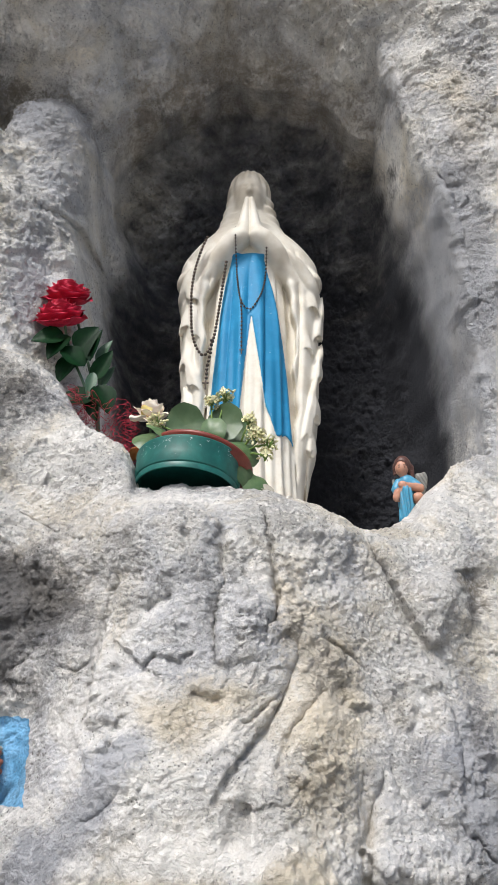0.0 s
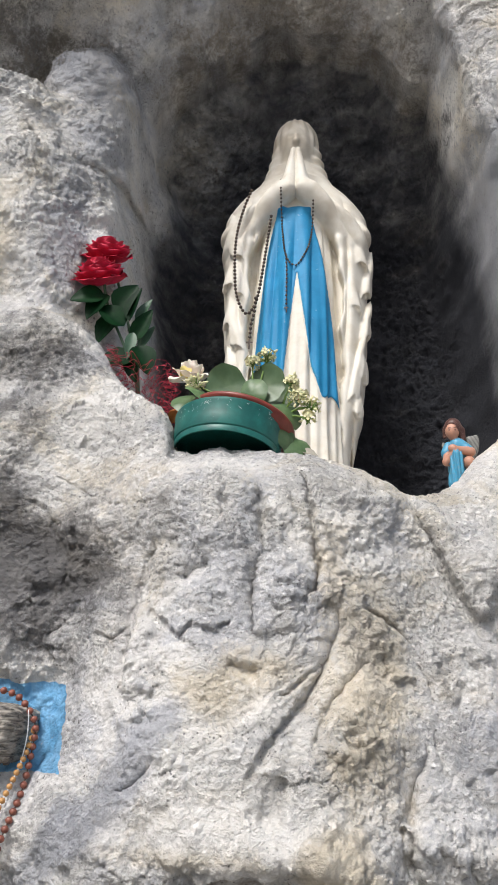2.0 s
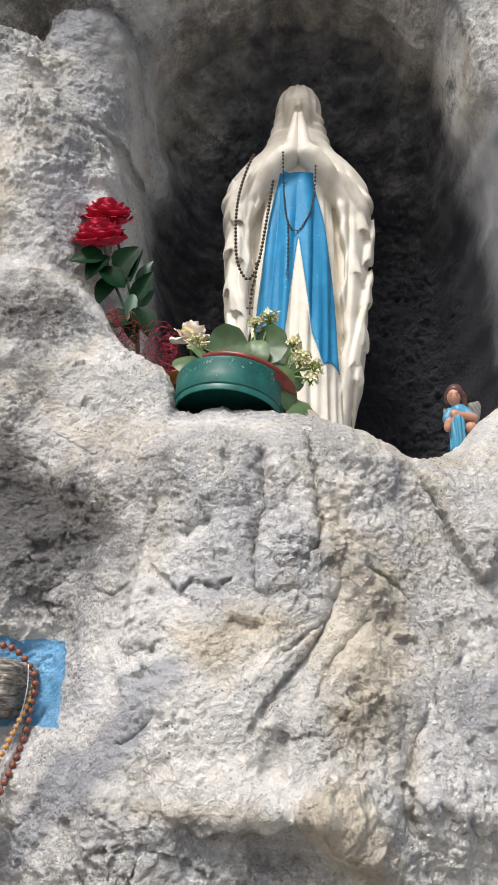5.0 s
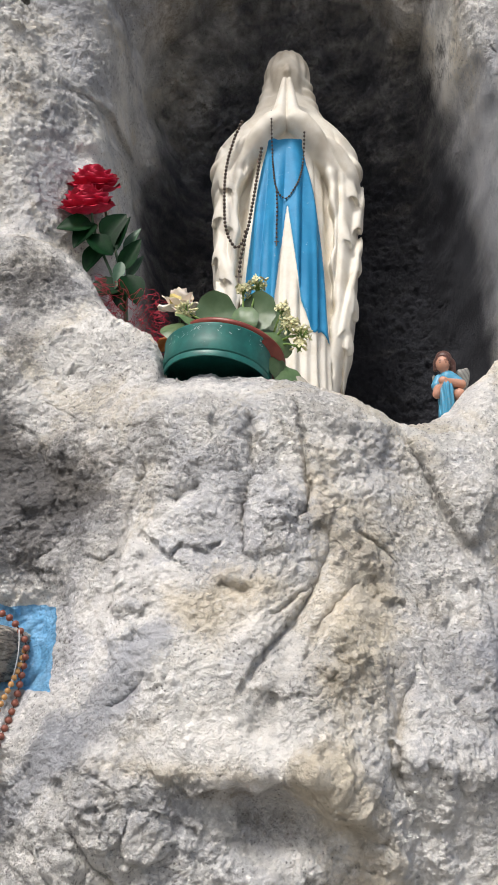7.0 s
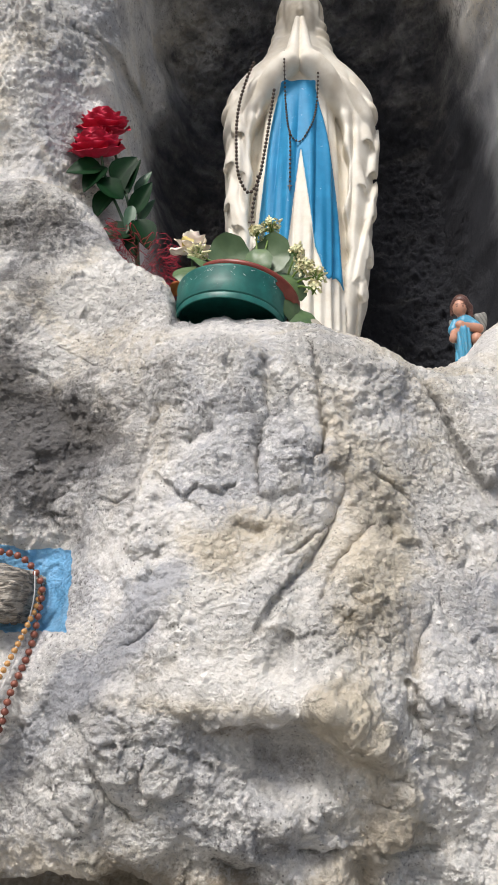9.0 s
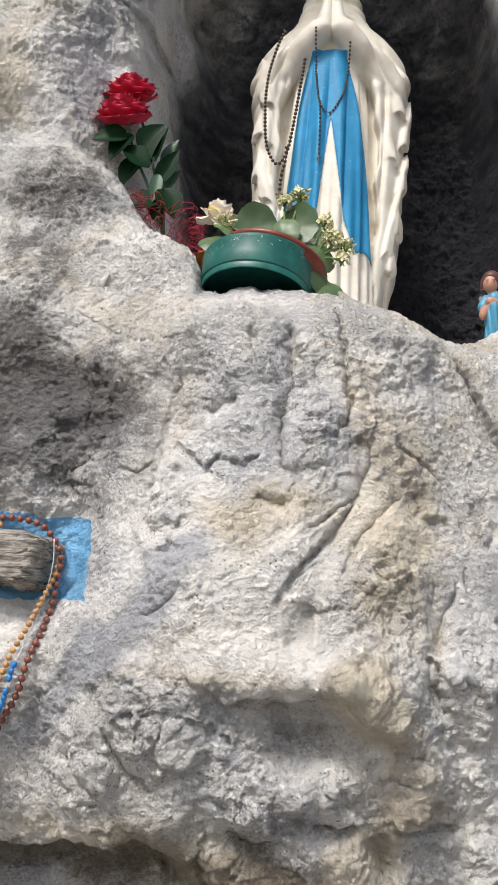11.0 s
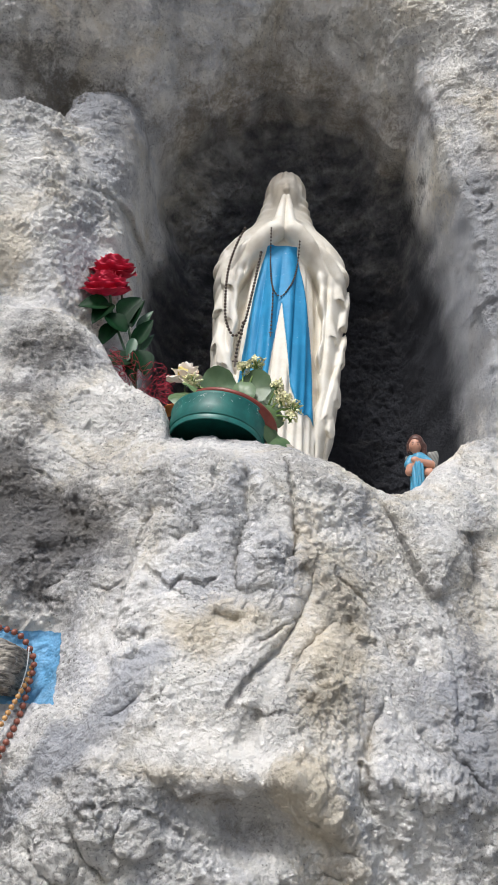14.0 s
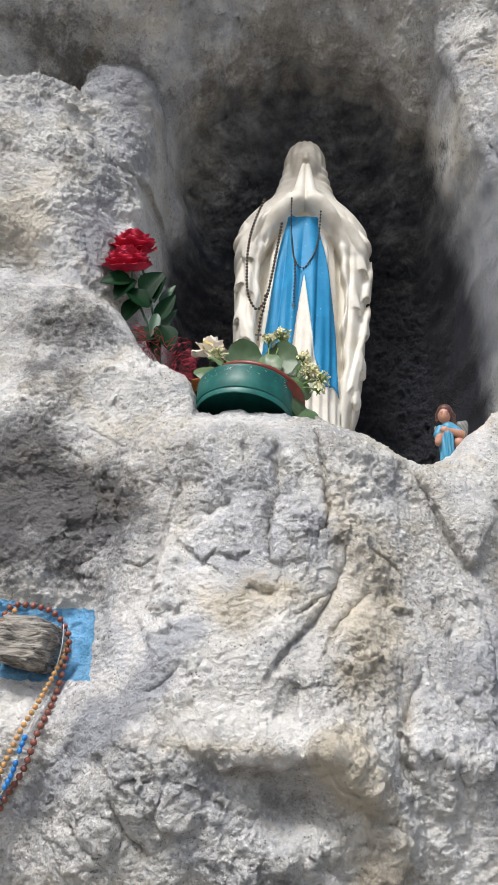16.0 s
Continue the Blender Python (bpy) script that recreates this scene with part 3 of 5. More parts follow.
groove(0.0022, 0.006, (-0.321, 1.020), (-0.275, 1.029), (-0.229, 1.048), (-0.192, 1.060))
groove(0.0022, 0.006, (-0.261, 1.034), (-0.229, 1.064), (-0.200, 1.082), (-0.196, 1.115))
groove(0.010, 0.014, (-0.126, 1.188), (-0.120, 1.174))
groove(0.012, 0.010, (0.082, 1.236), (0.085, 1.201), (0.099, 1.189))
groove(0.006, 0.010, (0.098, 1.239), (0.138, 1.235), (0.175, 1.239))
groove(0.010, 0.010, (0.156, 1.174), (0.169, 1.121), (0.186, 1.085))
groove(0.014, 0.014, (0.071, 1.232), (0.085, 1.210), (0.091, 1.180))
groove(0.010, 0.010, (0.006, 1.245), (0.032, 1.237), (0.057, 1.244))
groove(0.008, 0.010, (0.090, 1.140), (0.099, 1.106), (0.112, 1.065))
groove(0.010, 0.010, (0.133, 1.427), (0.136, 1.401), (0.151, 1.377))
groove(0.010, 0.008, (-0.187, 1.202), (-0.153, 1.157), (-0.166, 1.116))
groove(0.010, 0.010, (-0.089, 1.230), (-0.057, 1.214), (-0.032, 1.222))
groove(0.006, 0.008, (-0.276, 1.296), (-0.247, 1.271), (-0.221, 1.265))
groove(0.006, 0.008, (-0.223, 1.327), (-0.198, 1.291), (-0.168, 1.269))


def rock_depth(x, z):
    crest = crest_height(x) + 0.005
    over = z - crest
    front = front_face(x, z)
    # rounded top edge of the front mass
    front = front + 0.05 * smooth(-0.07, 0.012, over) ** 2
    back = niche_face(x, z)
    width = 0.012 + 0.10 * smooth(-0.40, -0.48, x)
    step = smooth(0.0, 1.0, over / width)
    y = front * (1 - step) + back * step
    return y


def rock_features(x, z):
    """Cracks, hollows and knobs of the weathered front, as depth to add."""
    d = np.zeros(x.shape)
    crack, quiet = np.zeros(x.shape), np.zeros(x.shape)
    wob = 0.0040 * perlin(x * 75, 3.3, z * 75) + 0.0022 * perlin(x * 170, 8.3, z * 170)
    wobz = 0.0040 * perlin(x * 75, 13.3, z * 75) + 0.0022 * perlin(x * 170, 28.3, z * 170)
    for height, fall, points in SCARPS:
        px, pz = np.array(points).T
        m = 3 * fall
        sel = np.where((x > px.min() - m) & (x < px.max() + m) & (z > pz.min() - m) & (z < pz.max() + m))
        xs, zs = x[sel] + wob[sel], z[sel] + wobz[sel]
        r, t = way(xs, zs, *points)
        k = np.clip((t * (len(points) - 1)).astype(int), 0, len(points) - 2)
        a, b = np.array(points)[k], np.array(points)[k + 1]
        s = -np.sign((b[:, 0] - a[:, 0]) * (zs - a[:, 1]) - (b[:, 1] - a[:, 1]) * (xs - a[:, 0])) * r
        ends = smooth(0, 0.12, t) * smooth(1, 0.88, t)
        d[sel] -= 1.05 * height * ends * smooth(-0.0015, 0.0035, s) * np.exp(-np.clip(s, 0, 1) / fall)
    for width, depth, side, points in GROOVES:
        px, pz = np.array(points).T
        m = 0.03 + 3 * width
        sel = np.where((x > px.min() - m) & (x < px.max() + m) & (z > pz.min() - m) & (z < pz.max() + m))
        if len(sel[0]) == 0:
            continue
        xs, zs = x[sel] + wob[sel], z[sel] + wobz[sel]
        r, t = way(xs, zs, *points)
        w = width * (0.45 + 0.75 * np.sin(np.pi * np.clip(t * 0.9 + 0.05, 0, 1)))
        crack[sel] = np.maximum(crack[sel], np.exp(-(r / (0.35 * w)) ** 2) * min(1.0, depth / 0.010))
        sharp = 0.25 if width >= 0.010 else 0.55
        quiet[sel] = np.maximum(quiet[sel], np.exp(-(r / (1.3 * w + 0.003)) ** 2) * min(1.0, depth / 0.007))
        d[sel] += 1.15 * depth * ((1.2 - sharp) * np.exp(-(r / w) ** 2) + sharp * np.exp(-(r / (0.4 * w)) ** 2)) * smooth(0, 0.1, t + 0.03) * smooth(1.03, 0.85, t)
    return d, crack, quiet


# ---- the rock ----


def steps(*spans):
    """Grid lines: (start, end, step) spans, end to end."""
    out = [np.arange(a, b - 1e-6, s) for a, b, s in spans]
    return np.concatenate(out + [np.array([spans[-1][1]])])


def build_rock():
    gx = steps((-1.8, -0.95, 0.05), (-0.95, -0.70, 0.012), (-0.70, 0.52, 0.0018), (0.52, 0.80, 0.012), (0.80, 1.8, 0.05))
    gz = steps((0.0, 0.9, 0.05), (0.9, 1.0, 0.01), (1.0, 1.95, 0.0017), (1.95, 2.12, 0.0021), (2.12, 2.8, 0.0030), (2.8, 3.34, 0.0020), (3.34, 3.6, 0.012), (3.6, 4.4, 0.05))
    x, z = (a.astype(np.float64) for a in np.meshgrid(gx, gz))
    warp = 0.010 * fbm(x, 0.0, z, 0.10, 2, 0.5, 3.0)
    warpz = 0.010 * fbm(x, 4.0, z, 0.10, 2, 0.5, 8.0)
    edge = 0.006 * fbm(x, 0.0, 0 * z, 0.05, 3, 0.55, 1.0)
    y = rock_depth(x + 0.5 * warp, z + 0.4 * warpz + edge)
    relief, crack, quiet = rock_features(x, z)
    y = y + relief
    # outer mass falls back to the sides and above
    dyx = np.gradient(y, gx, axis=1)
    dyz = np.gradient(y, gz, axis=0)
    nl = np.sqrt(1 + dyx ** 2 + dyz ** 2)
    nx, ny, nz = dyx / nl, -1 / nl, dyz / nl
    inside = smooth(1.5, 1.62, y) * smooth(1.9, 1.95, z)
    rough = 1 - 0.2 * inside
    lump = fbm(x, y, z, 0.16, 3, 0.5, 2.0)
    mid = fbm(x, y, z, 0.045, 3, 0.55, 11.0)
    ridge = 1 - np.abs(fbm(x, y, z, 0.075, 3, 0.5, 23.0)) * 2.2
    chip = fbm(x * 0.8, y, z, 0.014, 3, 0.6, 31.0)
    plaster = smooth(-0.15, 0.35, fbm(x, y, z, 0.22, 2, 0.5, 41.0))
    broken = smooth(0.05, 0.35, fbm(x, y, z, 0.13, 3, 0.5, 83.0) + 0.55 * blob(x, z, 0.02, 1.18, 0.20, 0.13) + 0.5 * blob(x, z, -0.02, 1.32, 0.10, 0.05) + 0.3 * blob(x, z, 0.24, 1.40, 0.10, 0.08) + 0.25 * blob(x, z, -0.24, 1.33, 0.09, 0.07) + 0.2 * blob(x, z, -0.3, 1.72, 0.1, 0.08)) * (1 - inside)
    fx, fz = x + 0.012 * mid + 0.05 * z, z + 0.010 * lump + 0.006 * chip
    harsh = smooth(-0.12, 0.30, fbm(x, y, z, 0.085, 3, 0.55, 19.0) + 0.6 * blob(x, z, 0.0, 1.33, 0.12, 0.06) + 0.6 * blob(x, z, -0.03, 1.15, 0.20, 0.09))
    flake = facets(fx, fz, 0.030, 0.22, 0.006, 5) + 0.6 * facets(fz * 0.8, fx, 0.013, 0.30, 0.0035, 9)
    steep = 1 / (1 + 0.5 * (nl - 1))
    grain = fbm(x, y, z, 0.0075, 2, 0.6, 61.0)
    stucco = fbm(x, y, z, 0.0105, 2, 0.6, 67.0)
    # crusts that have flaked away: flat levels with sharp ragged edges
    worn = smooth(-0.05, 0.40, fbm(x, y, z, 0.11, 3, 0.55, 47.0) + 0.5 * broken)
    wide, small = fbm(x, y, z * 1.15, 0.060, 4, 0.62, 53.0), fbm(x, y, z, 0.022, 3, 0.6, 59.0)
    crust = sum(smooth(c, c + 0.05, wide) for c in (-0.38, -0.12, 0.10, 0.34)) * 0.0021 + sum(smooth(c, c + 0.07, small) for c in (-0.3, 0.05, 0.38)) * 0.0014
    calm = (1 - 0.8 * quiet) * (1 - 0.75 * blob(x, z, -0.139, 1.319, 0.020, 0.020)) * (1 - 0.75 * blob(x, z, -0.236, 1.283, 0.020, 0.020)) * (1 - 0.6 * blob(x, z, -0.32, 1.05, 0.11, 0.05))
    d = 0.007 * lump + rough * steep * calm * (0.0018 * grain + 0.0010 * stucco + 0.0026 * mid + 0.0012 * np.clip(ridge, -0.5, 1) * (1 - 0.8 * plaster) + 0.0024 * chip * harsh + 1.0 * crust * (0.35 + 0.65 * worn))
    d = d + inside * steep * steep * (0.0085 * fbm(x, y, z, 0.022, 4, 0.62, 33.0) + 0.0034 * np.clip(1 - 3 * np.abs(fbm(x, y, z, 0.05, 2, 0.5, 37.0)), 0, 1))
    d = d + steep * rough * broken * flake * 0.9 * calm
    px, py, pz = x + nx * d, y + ny * d, z + nz * d
    rows, cols = x.shape
    verts = np.stack([px, py, pz], -1).reshape(-1, 3)
    i = np.arange(rows * cols).reshape(rows, cols)
    quads = np.stack([i[:-1, :-1], i[:-1, 1:], i[1:, 1:], i[1:, :-1]], -1).reshape(-1, 4)
    # sides, top and back of the mass
    back = 2.9
    rim = np.concatenate([i[0, :-1], i[:-1, -1], i[-1, :0:-1], i[:0:-1, 0]])
    extra = verts[rim].copy()
    extra[:, 1] = back
    j = len(verts) + np.arange(len(rim))
    k = np.roll(np.arange(len(rim)), -1)
    skirt = np.stack([rim, j, j[k], rim[k]], -1)
    base = len(verts) + len(rim)
    corner = np.array([[-1.8, back, 0.0], [1.8, back, 0.0], [1.8, back, 4.4], [-1.8, back, 4.4]])
    verts = np.concatenate([verts, extra, corner])
    quads = np.concatenate([quads, skirt, [[base + 1, base, base + 3, base + 2]]])
    me = big_mesh("rock_face", verts, quads, ROCK)
    pad = len(rim) + 4

    def put(name, v):
        set_attr(me, name, np.concatenate([np.clip(v, 0, 1.5).ravel(), np.zeros(pad)]))

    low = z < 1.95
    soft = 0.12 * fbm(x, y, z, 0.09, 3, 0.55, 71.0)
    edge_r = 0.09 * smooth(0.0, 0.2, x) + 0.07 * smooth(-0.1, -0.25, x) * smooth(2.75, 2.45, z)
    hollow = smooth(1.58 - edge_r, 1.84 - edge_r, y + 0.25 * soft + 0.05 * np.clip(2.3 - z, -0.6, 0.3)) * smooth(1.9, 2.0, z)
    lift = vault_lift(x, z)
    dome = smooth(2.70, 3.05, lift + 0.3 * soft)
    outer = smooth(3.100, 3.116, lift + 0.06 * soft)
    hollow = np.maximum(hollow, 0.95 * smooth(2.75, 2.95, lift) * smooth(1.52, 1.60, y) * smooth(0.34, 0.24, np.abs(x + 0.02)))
    # dark coat of the niche with its shade put into the colour, deeper is darker
    put("niche_shade_coat", hollow * (1 - 0.22 * dome) * (1 - 0.84 * outer) * (0.84 + 0.16 * smooth(-0.24, 0.02, x)) + 0.07 * outer * smooth(1.35, 1.5, y) + 0.17 * (hollow + outer) * fbm(x, y, z * 2.2, 0.09, 4, 0.6, 91.0))
    # dark patches and cracks, plus shade painted into lip, shelf, low and top-left hollows
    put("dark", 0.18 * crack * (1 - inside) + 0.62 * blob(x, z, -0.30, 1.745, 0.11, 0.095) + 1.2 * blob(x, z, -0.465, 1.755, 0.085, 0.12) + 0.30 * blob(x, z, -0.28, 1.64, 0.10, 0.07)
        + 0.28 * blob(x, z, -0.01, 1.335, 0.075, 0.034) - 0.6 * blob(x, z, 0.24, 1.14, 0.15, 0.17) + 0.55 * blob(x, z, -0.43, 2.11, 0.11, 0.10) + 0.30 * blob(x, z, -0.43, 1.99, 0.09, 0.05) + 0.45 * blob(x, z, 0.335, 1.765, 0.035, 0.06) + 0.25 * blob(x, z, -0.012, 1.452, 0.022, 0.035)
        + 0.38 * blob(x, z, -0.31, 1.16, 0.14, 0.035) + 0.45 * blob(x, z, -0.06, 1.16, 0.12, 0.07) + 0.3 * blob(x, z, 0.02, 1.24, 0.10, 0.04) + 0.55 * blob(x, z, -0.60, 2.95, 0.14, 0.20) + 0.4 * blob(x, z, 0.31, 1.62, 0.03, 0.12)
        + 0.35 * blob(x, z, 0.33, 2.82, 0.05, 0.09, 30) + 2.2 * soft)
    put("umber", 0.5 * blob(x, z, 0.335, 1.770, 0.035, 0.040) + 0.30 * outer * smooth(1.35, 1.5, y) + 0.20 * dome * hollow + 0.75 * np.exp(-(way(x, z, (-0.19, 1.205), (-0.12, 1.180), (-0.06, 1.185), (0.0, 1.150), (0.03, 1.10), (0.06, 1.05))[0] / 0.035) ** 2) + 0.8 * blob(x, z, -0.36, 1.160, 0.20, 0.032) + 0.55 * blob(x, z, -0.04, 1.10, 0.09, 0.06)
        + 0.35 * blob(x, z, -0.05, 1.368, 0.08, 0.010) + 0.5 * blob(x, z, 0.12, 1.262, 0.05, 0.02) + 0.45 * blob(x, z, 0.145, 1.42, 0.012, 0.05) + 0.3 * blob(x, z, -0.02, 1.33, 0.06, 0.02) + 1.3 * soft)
    put("ochre", 0.55 * blob(x, z, 0.055, 1.72, 0.035, 0.09) + 0.5 * blob(x, z, -0.09, 1.565, 0.07, 0.05) + 0.55 * blob(x, z, 0.11, 1.59, 0.05, 0.05)
        + 0.6 * blob(x, z, 0.09, 1.49, 0.06, 0.08) + 0.9 * np.exp(-(way(x, z, (0.05, 1.39), (0.104, 1.335), (0.13, 1.27), (0.05, 1.20))[0] / 0.028) ** 2) + 0.5 * blob(x, z, 0.11, 1.66, 0.05, 0.06) + 0.45 * blob(x, z, -0.036, 1.59, 0.05, 0.04) + 0.6 * blob(x, z, -0.1, 1.395, 0.10, 0.012)
        + 0.7 * blob(x, z, -0.56, 2.36, 0.07, 0.12) + 0.45 * blob(x, z, 0.45, 2.75, 0.06, 0.2) + 0.5 * blob(x, z, -0.1, 1.17, 0.16, 0.07)
        + 0.5 * blob(x, z, -0.28, 1.20, 0.12, 0.04) + soft)
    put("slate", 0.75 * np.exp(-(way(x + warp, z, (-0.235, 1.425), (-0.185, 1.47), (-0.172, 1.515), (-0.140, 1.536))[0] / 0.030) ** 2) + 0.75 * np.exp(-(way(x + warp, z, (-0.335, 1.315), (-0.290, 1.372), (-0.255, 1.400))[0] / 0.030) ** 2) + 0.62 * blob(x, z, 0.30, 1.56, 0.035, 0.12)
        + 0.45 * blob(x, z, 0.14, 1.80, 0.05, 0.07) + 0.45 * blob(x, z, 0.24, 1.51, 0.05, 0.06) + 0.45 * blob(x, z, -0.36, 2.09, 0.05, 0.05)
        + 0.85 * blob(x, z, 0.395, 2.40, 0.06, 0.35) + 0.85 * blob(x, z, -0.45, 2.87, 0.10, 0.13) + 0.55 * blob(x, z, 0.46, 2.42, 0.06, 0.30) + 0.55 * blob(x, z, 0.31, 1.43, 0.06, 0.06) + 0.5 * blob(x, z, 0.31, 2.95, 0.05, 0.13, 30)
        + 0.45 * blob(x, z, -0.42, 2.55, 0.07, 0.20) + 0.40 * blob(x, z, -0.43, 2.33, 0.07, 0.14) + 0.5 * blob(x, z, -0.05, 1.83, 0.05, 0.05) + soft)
    vein, run = way(x + 0.3 * warp, z, (-0.217, 1.853), (-0.210, 1.838), (-0.203, 1.824), (-0.190, 1.808))
    put("pale", 0.9 * np.exp(-(vein / 0.0026) ** 2) + 0.55 * blob(x, z, -0.087, 1.42, 0.09, 0.03) + 0.50 * blob(x, z, 0.20, 1.35, 0.07, 0.07) + 0.6 * blob(x, z, 0.22, 1.17, 0.13, 0.13) + 0.45 * blob(x, z, 0.0, 1.445, 0.13, 0.035) + 0.45 * blob(x, z, -0.26, 1.285, 0.09, 0.04) + 0.6 * blob(x, z, -0.30, 1.96, 0.05, 0.03)
        + 0.25 * blob(x, z, -0.34, 2.02, 0.05, 0.04) + 0.6 * blob(x, z, -0.58, 2.53, 0.06, 0.10) + 0.45 * blob(x, z, -0.01, 1.555, 0.08, 0.05)
        + 0.6 * blob(x, z, -0.37, 1.40, 0.06, 0.05) + 0.55 * blob(x, z, -0.32, 1.06, 0.09, 0.035) + 0.45 * blob(x, z, -0.10, 1.87, 0.12, 0.03)
        + 0.5 * blob(x, z, 0.36, 3.0, 0.05, 0.12, 35) + 0.75 * blob(x, z, -0.140, 1.319, 0.024, 0.022) + soft)
    # a patch of light-blue paint round the stub of wood
    bx = np.minimum(x + 0.52, -0.284 - x - 0.20 * (z - 1.52))
    bz = np.minimum(z - 1.470, 1.580 - 0.05 * (x + 0.3) - z)
    put("paint", np.where(low, smooth(-0.006, 0.006, np.minimum(bx, bz) + 0.003 * perlin(x * 90, 1.0, z * 90)), 0))
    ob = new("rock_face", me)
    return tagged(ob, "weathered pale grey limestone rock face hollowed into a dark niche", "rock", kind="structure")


build_rock()

# ---- ground, out to the horizon; unseen, added to bounce light up ----
gv, gf = [], []
for ring_r in (0.0, 3.0, 9.0, 30.0, 120.0, 500.0, 2000.0):
    for k in range(32):
        a = 2 * math.pi * k / 32
        gv.append((ring_r * math.cos(a), ring_r * math.sin(a), 0.0))
for r in range(6):
    for k in range(32):
        a, b = r * 32 + k, r * 32 + (k + 1) % 32
        gf.append((a, a + 32, b + 32, b) if r else (a, a + 32, b + 32))
tagged(new("ground", mesh_of("ground", gv, gf, GROUND)), "bare grey gravel ground before the rock", "ground", kind="structure")

# ---- the statue ----


def ell(p, c, r):
    q = [(p[i] - c[i]) for i in range(3)]
    k0 = np.sqrt(sum((q[i] / r[i]) ** 2 for i in range(3)))
    k1 = np.sqrt(sum((q[i] / r[i] ** 2) ** 2 for i in range(3))) + 1e-9
    return k0 * (k0 - 1) / k1


def cone(p, a, b, ra, rb):
    """A capsule from a to b whose radius runs from ra to rb."""
    d = [b[i] - a[i] for i in range(3)]
    t = np.clip(sum((p[i] - a[i]) * d[i] for i in range(3)) / sum(v * v for v in d), 0, 1)
    return np.sqrt(sum((p[i] - a[i] - t * d[i]) ** 2 for i in range(3))) - (ra + t * (rb - ra))


def sash_distance(x, z):
    lo = curve(z, (0.2, -0.092), (0.265, -0.086), (0.35, -0.080), (0.47, -0.069), (0.578, -0.056), (0.643, -0.043), (0.674, -0.033), (0.70, -0.030))
    li = np.interp(z, (0.2, 0.27, 0.384, 0.500, 0.515, 0.69), (-0.030, -0.021, -0.010, 0.003, 0.02, 0.02))
    ri = np.interp(z, (0.2, 0.228, 0.288, 0.386, 0.500, 0.515, 0.69), (0.060, 0.053, 0.033, 0.020, 0.005, -0.02, -0.02))
    ro = curve(z, (0.2, 0.092), (0.217, 0.090), (0.362, 0.080), (0.464, 0.070), (0.555, 0.056), (0.64, 0.037), (0.676, 0.031), (0.70, 0.029))
    left = np.maximum(np.maximum(lo - x, x - li), np.maximum(0.19 - z, z - 0.673 + 9 * x * x))
    right = np.maximum(np.maximum(ri - x, x - ro), np.maximum(0.222 - 0.3 * (x - 0.08) + 0.006 * np.sin(x * 190) - z, z - 0.673 + 9 * x * x))
    return np.minimum(left, right)


HEM = ((1, 0.138, 0.548, 0.019, 0.15), (1, 0.149, 0.480, 0.019, 0.14), (1, 0.126, 0.440, 0.014, 0.18), (1, 0.146, 0.380, 0.018, 0.11), (1, 0.142, 0.282, 0.019, 0.15), (1, 0.122, 0.235, 0.013, 0.20),
       (1, 0.136, 0.200, 0.015, 0.10), (-1, 0.122, 0.560, 0.019, 0.14), (-1, 0.140, 0.500, 0.018, 0.14), (-1, 0.112, 0.465, 0.013, 0.16), (-1, 0.137, 0.405, 0.019, 0.13), (-1, 0.119, 0.345, 0.017, 0.14),
       (-1, 0.137, 0.290, 0.016, 0.11), (-1, 0.120, 0.225, 0.014, 0.15))


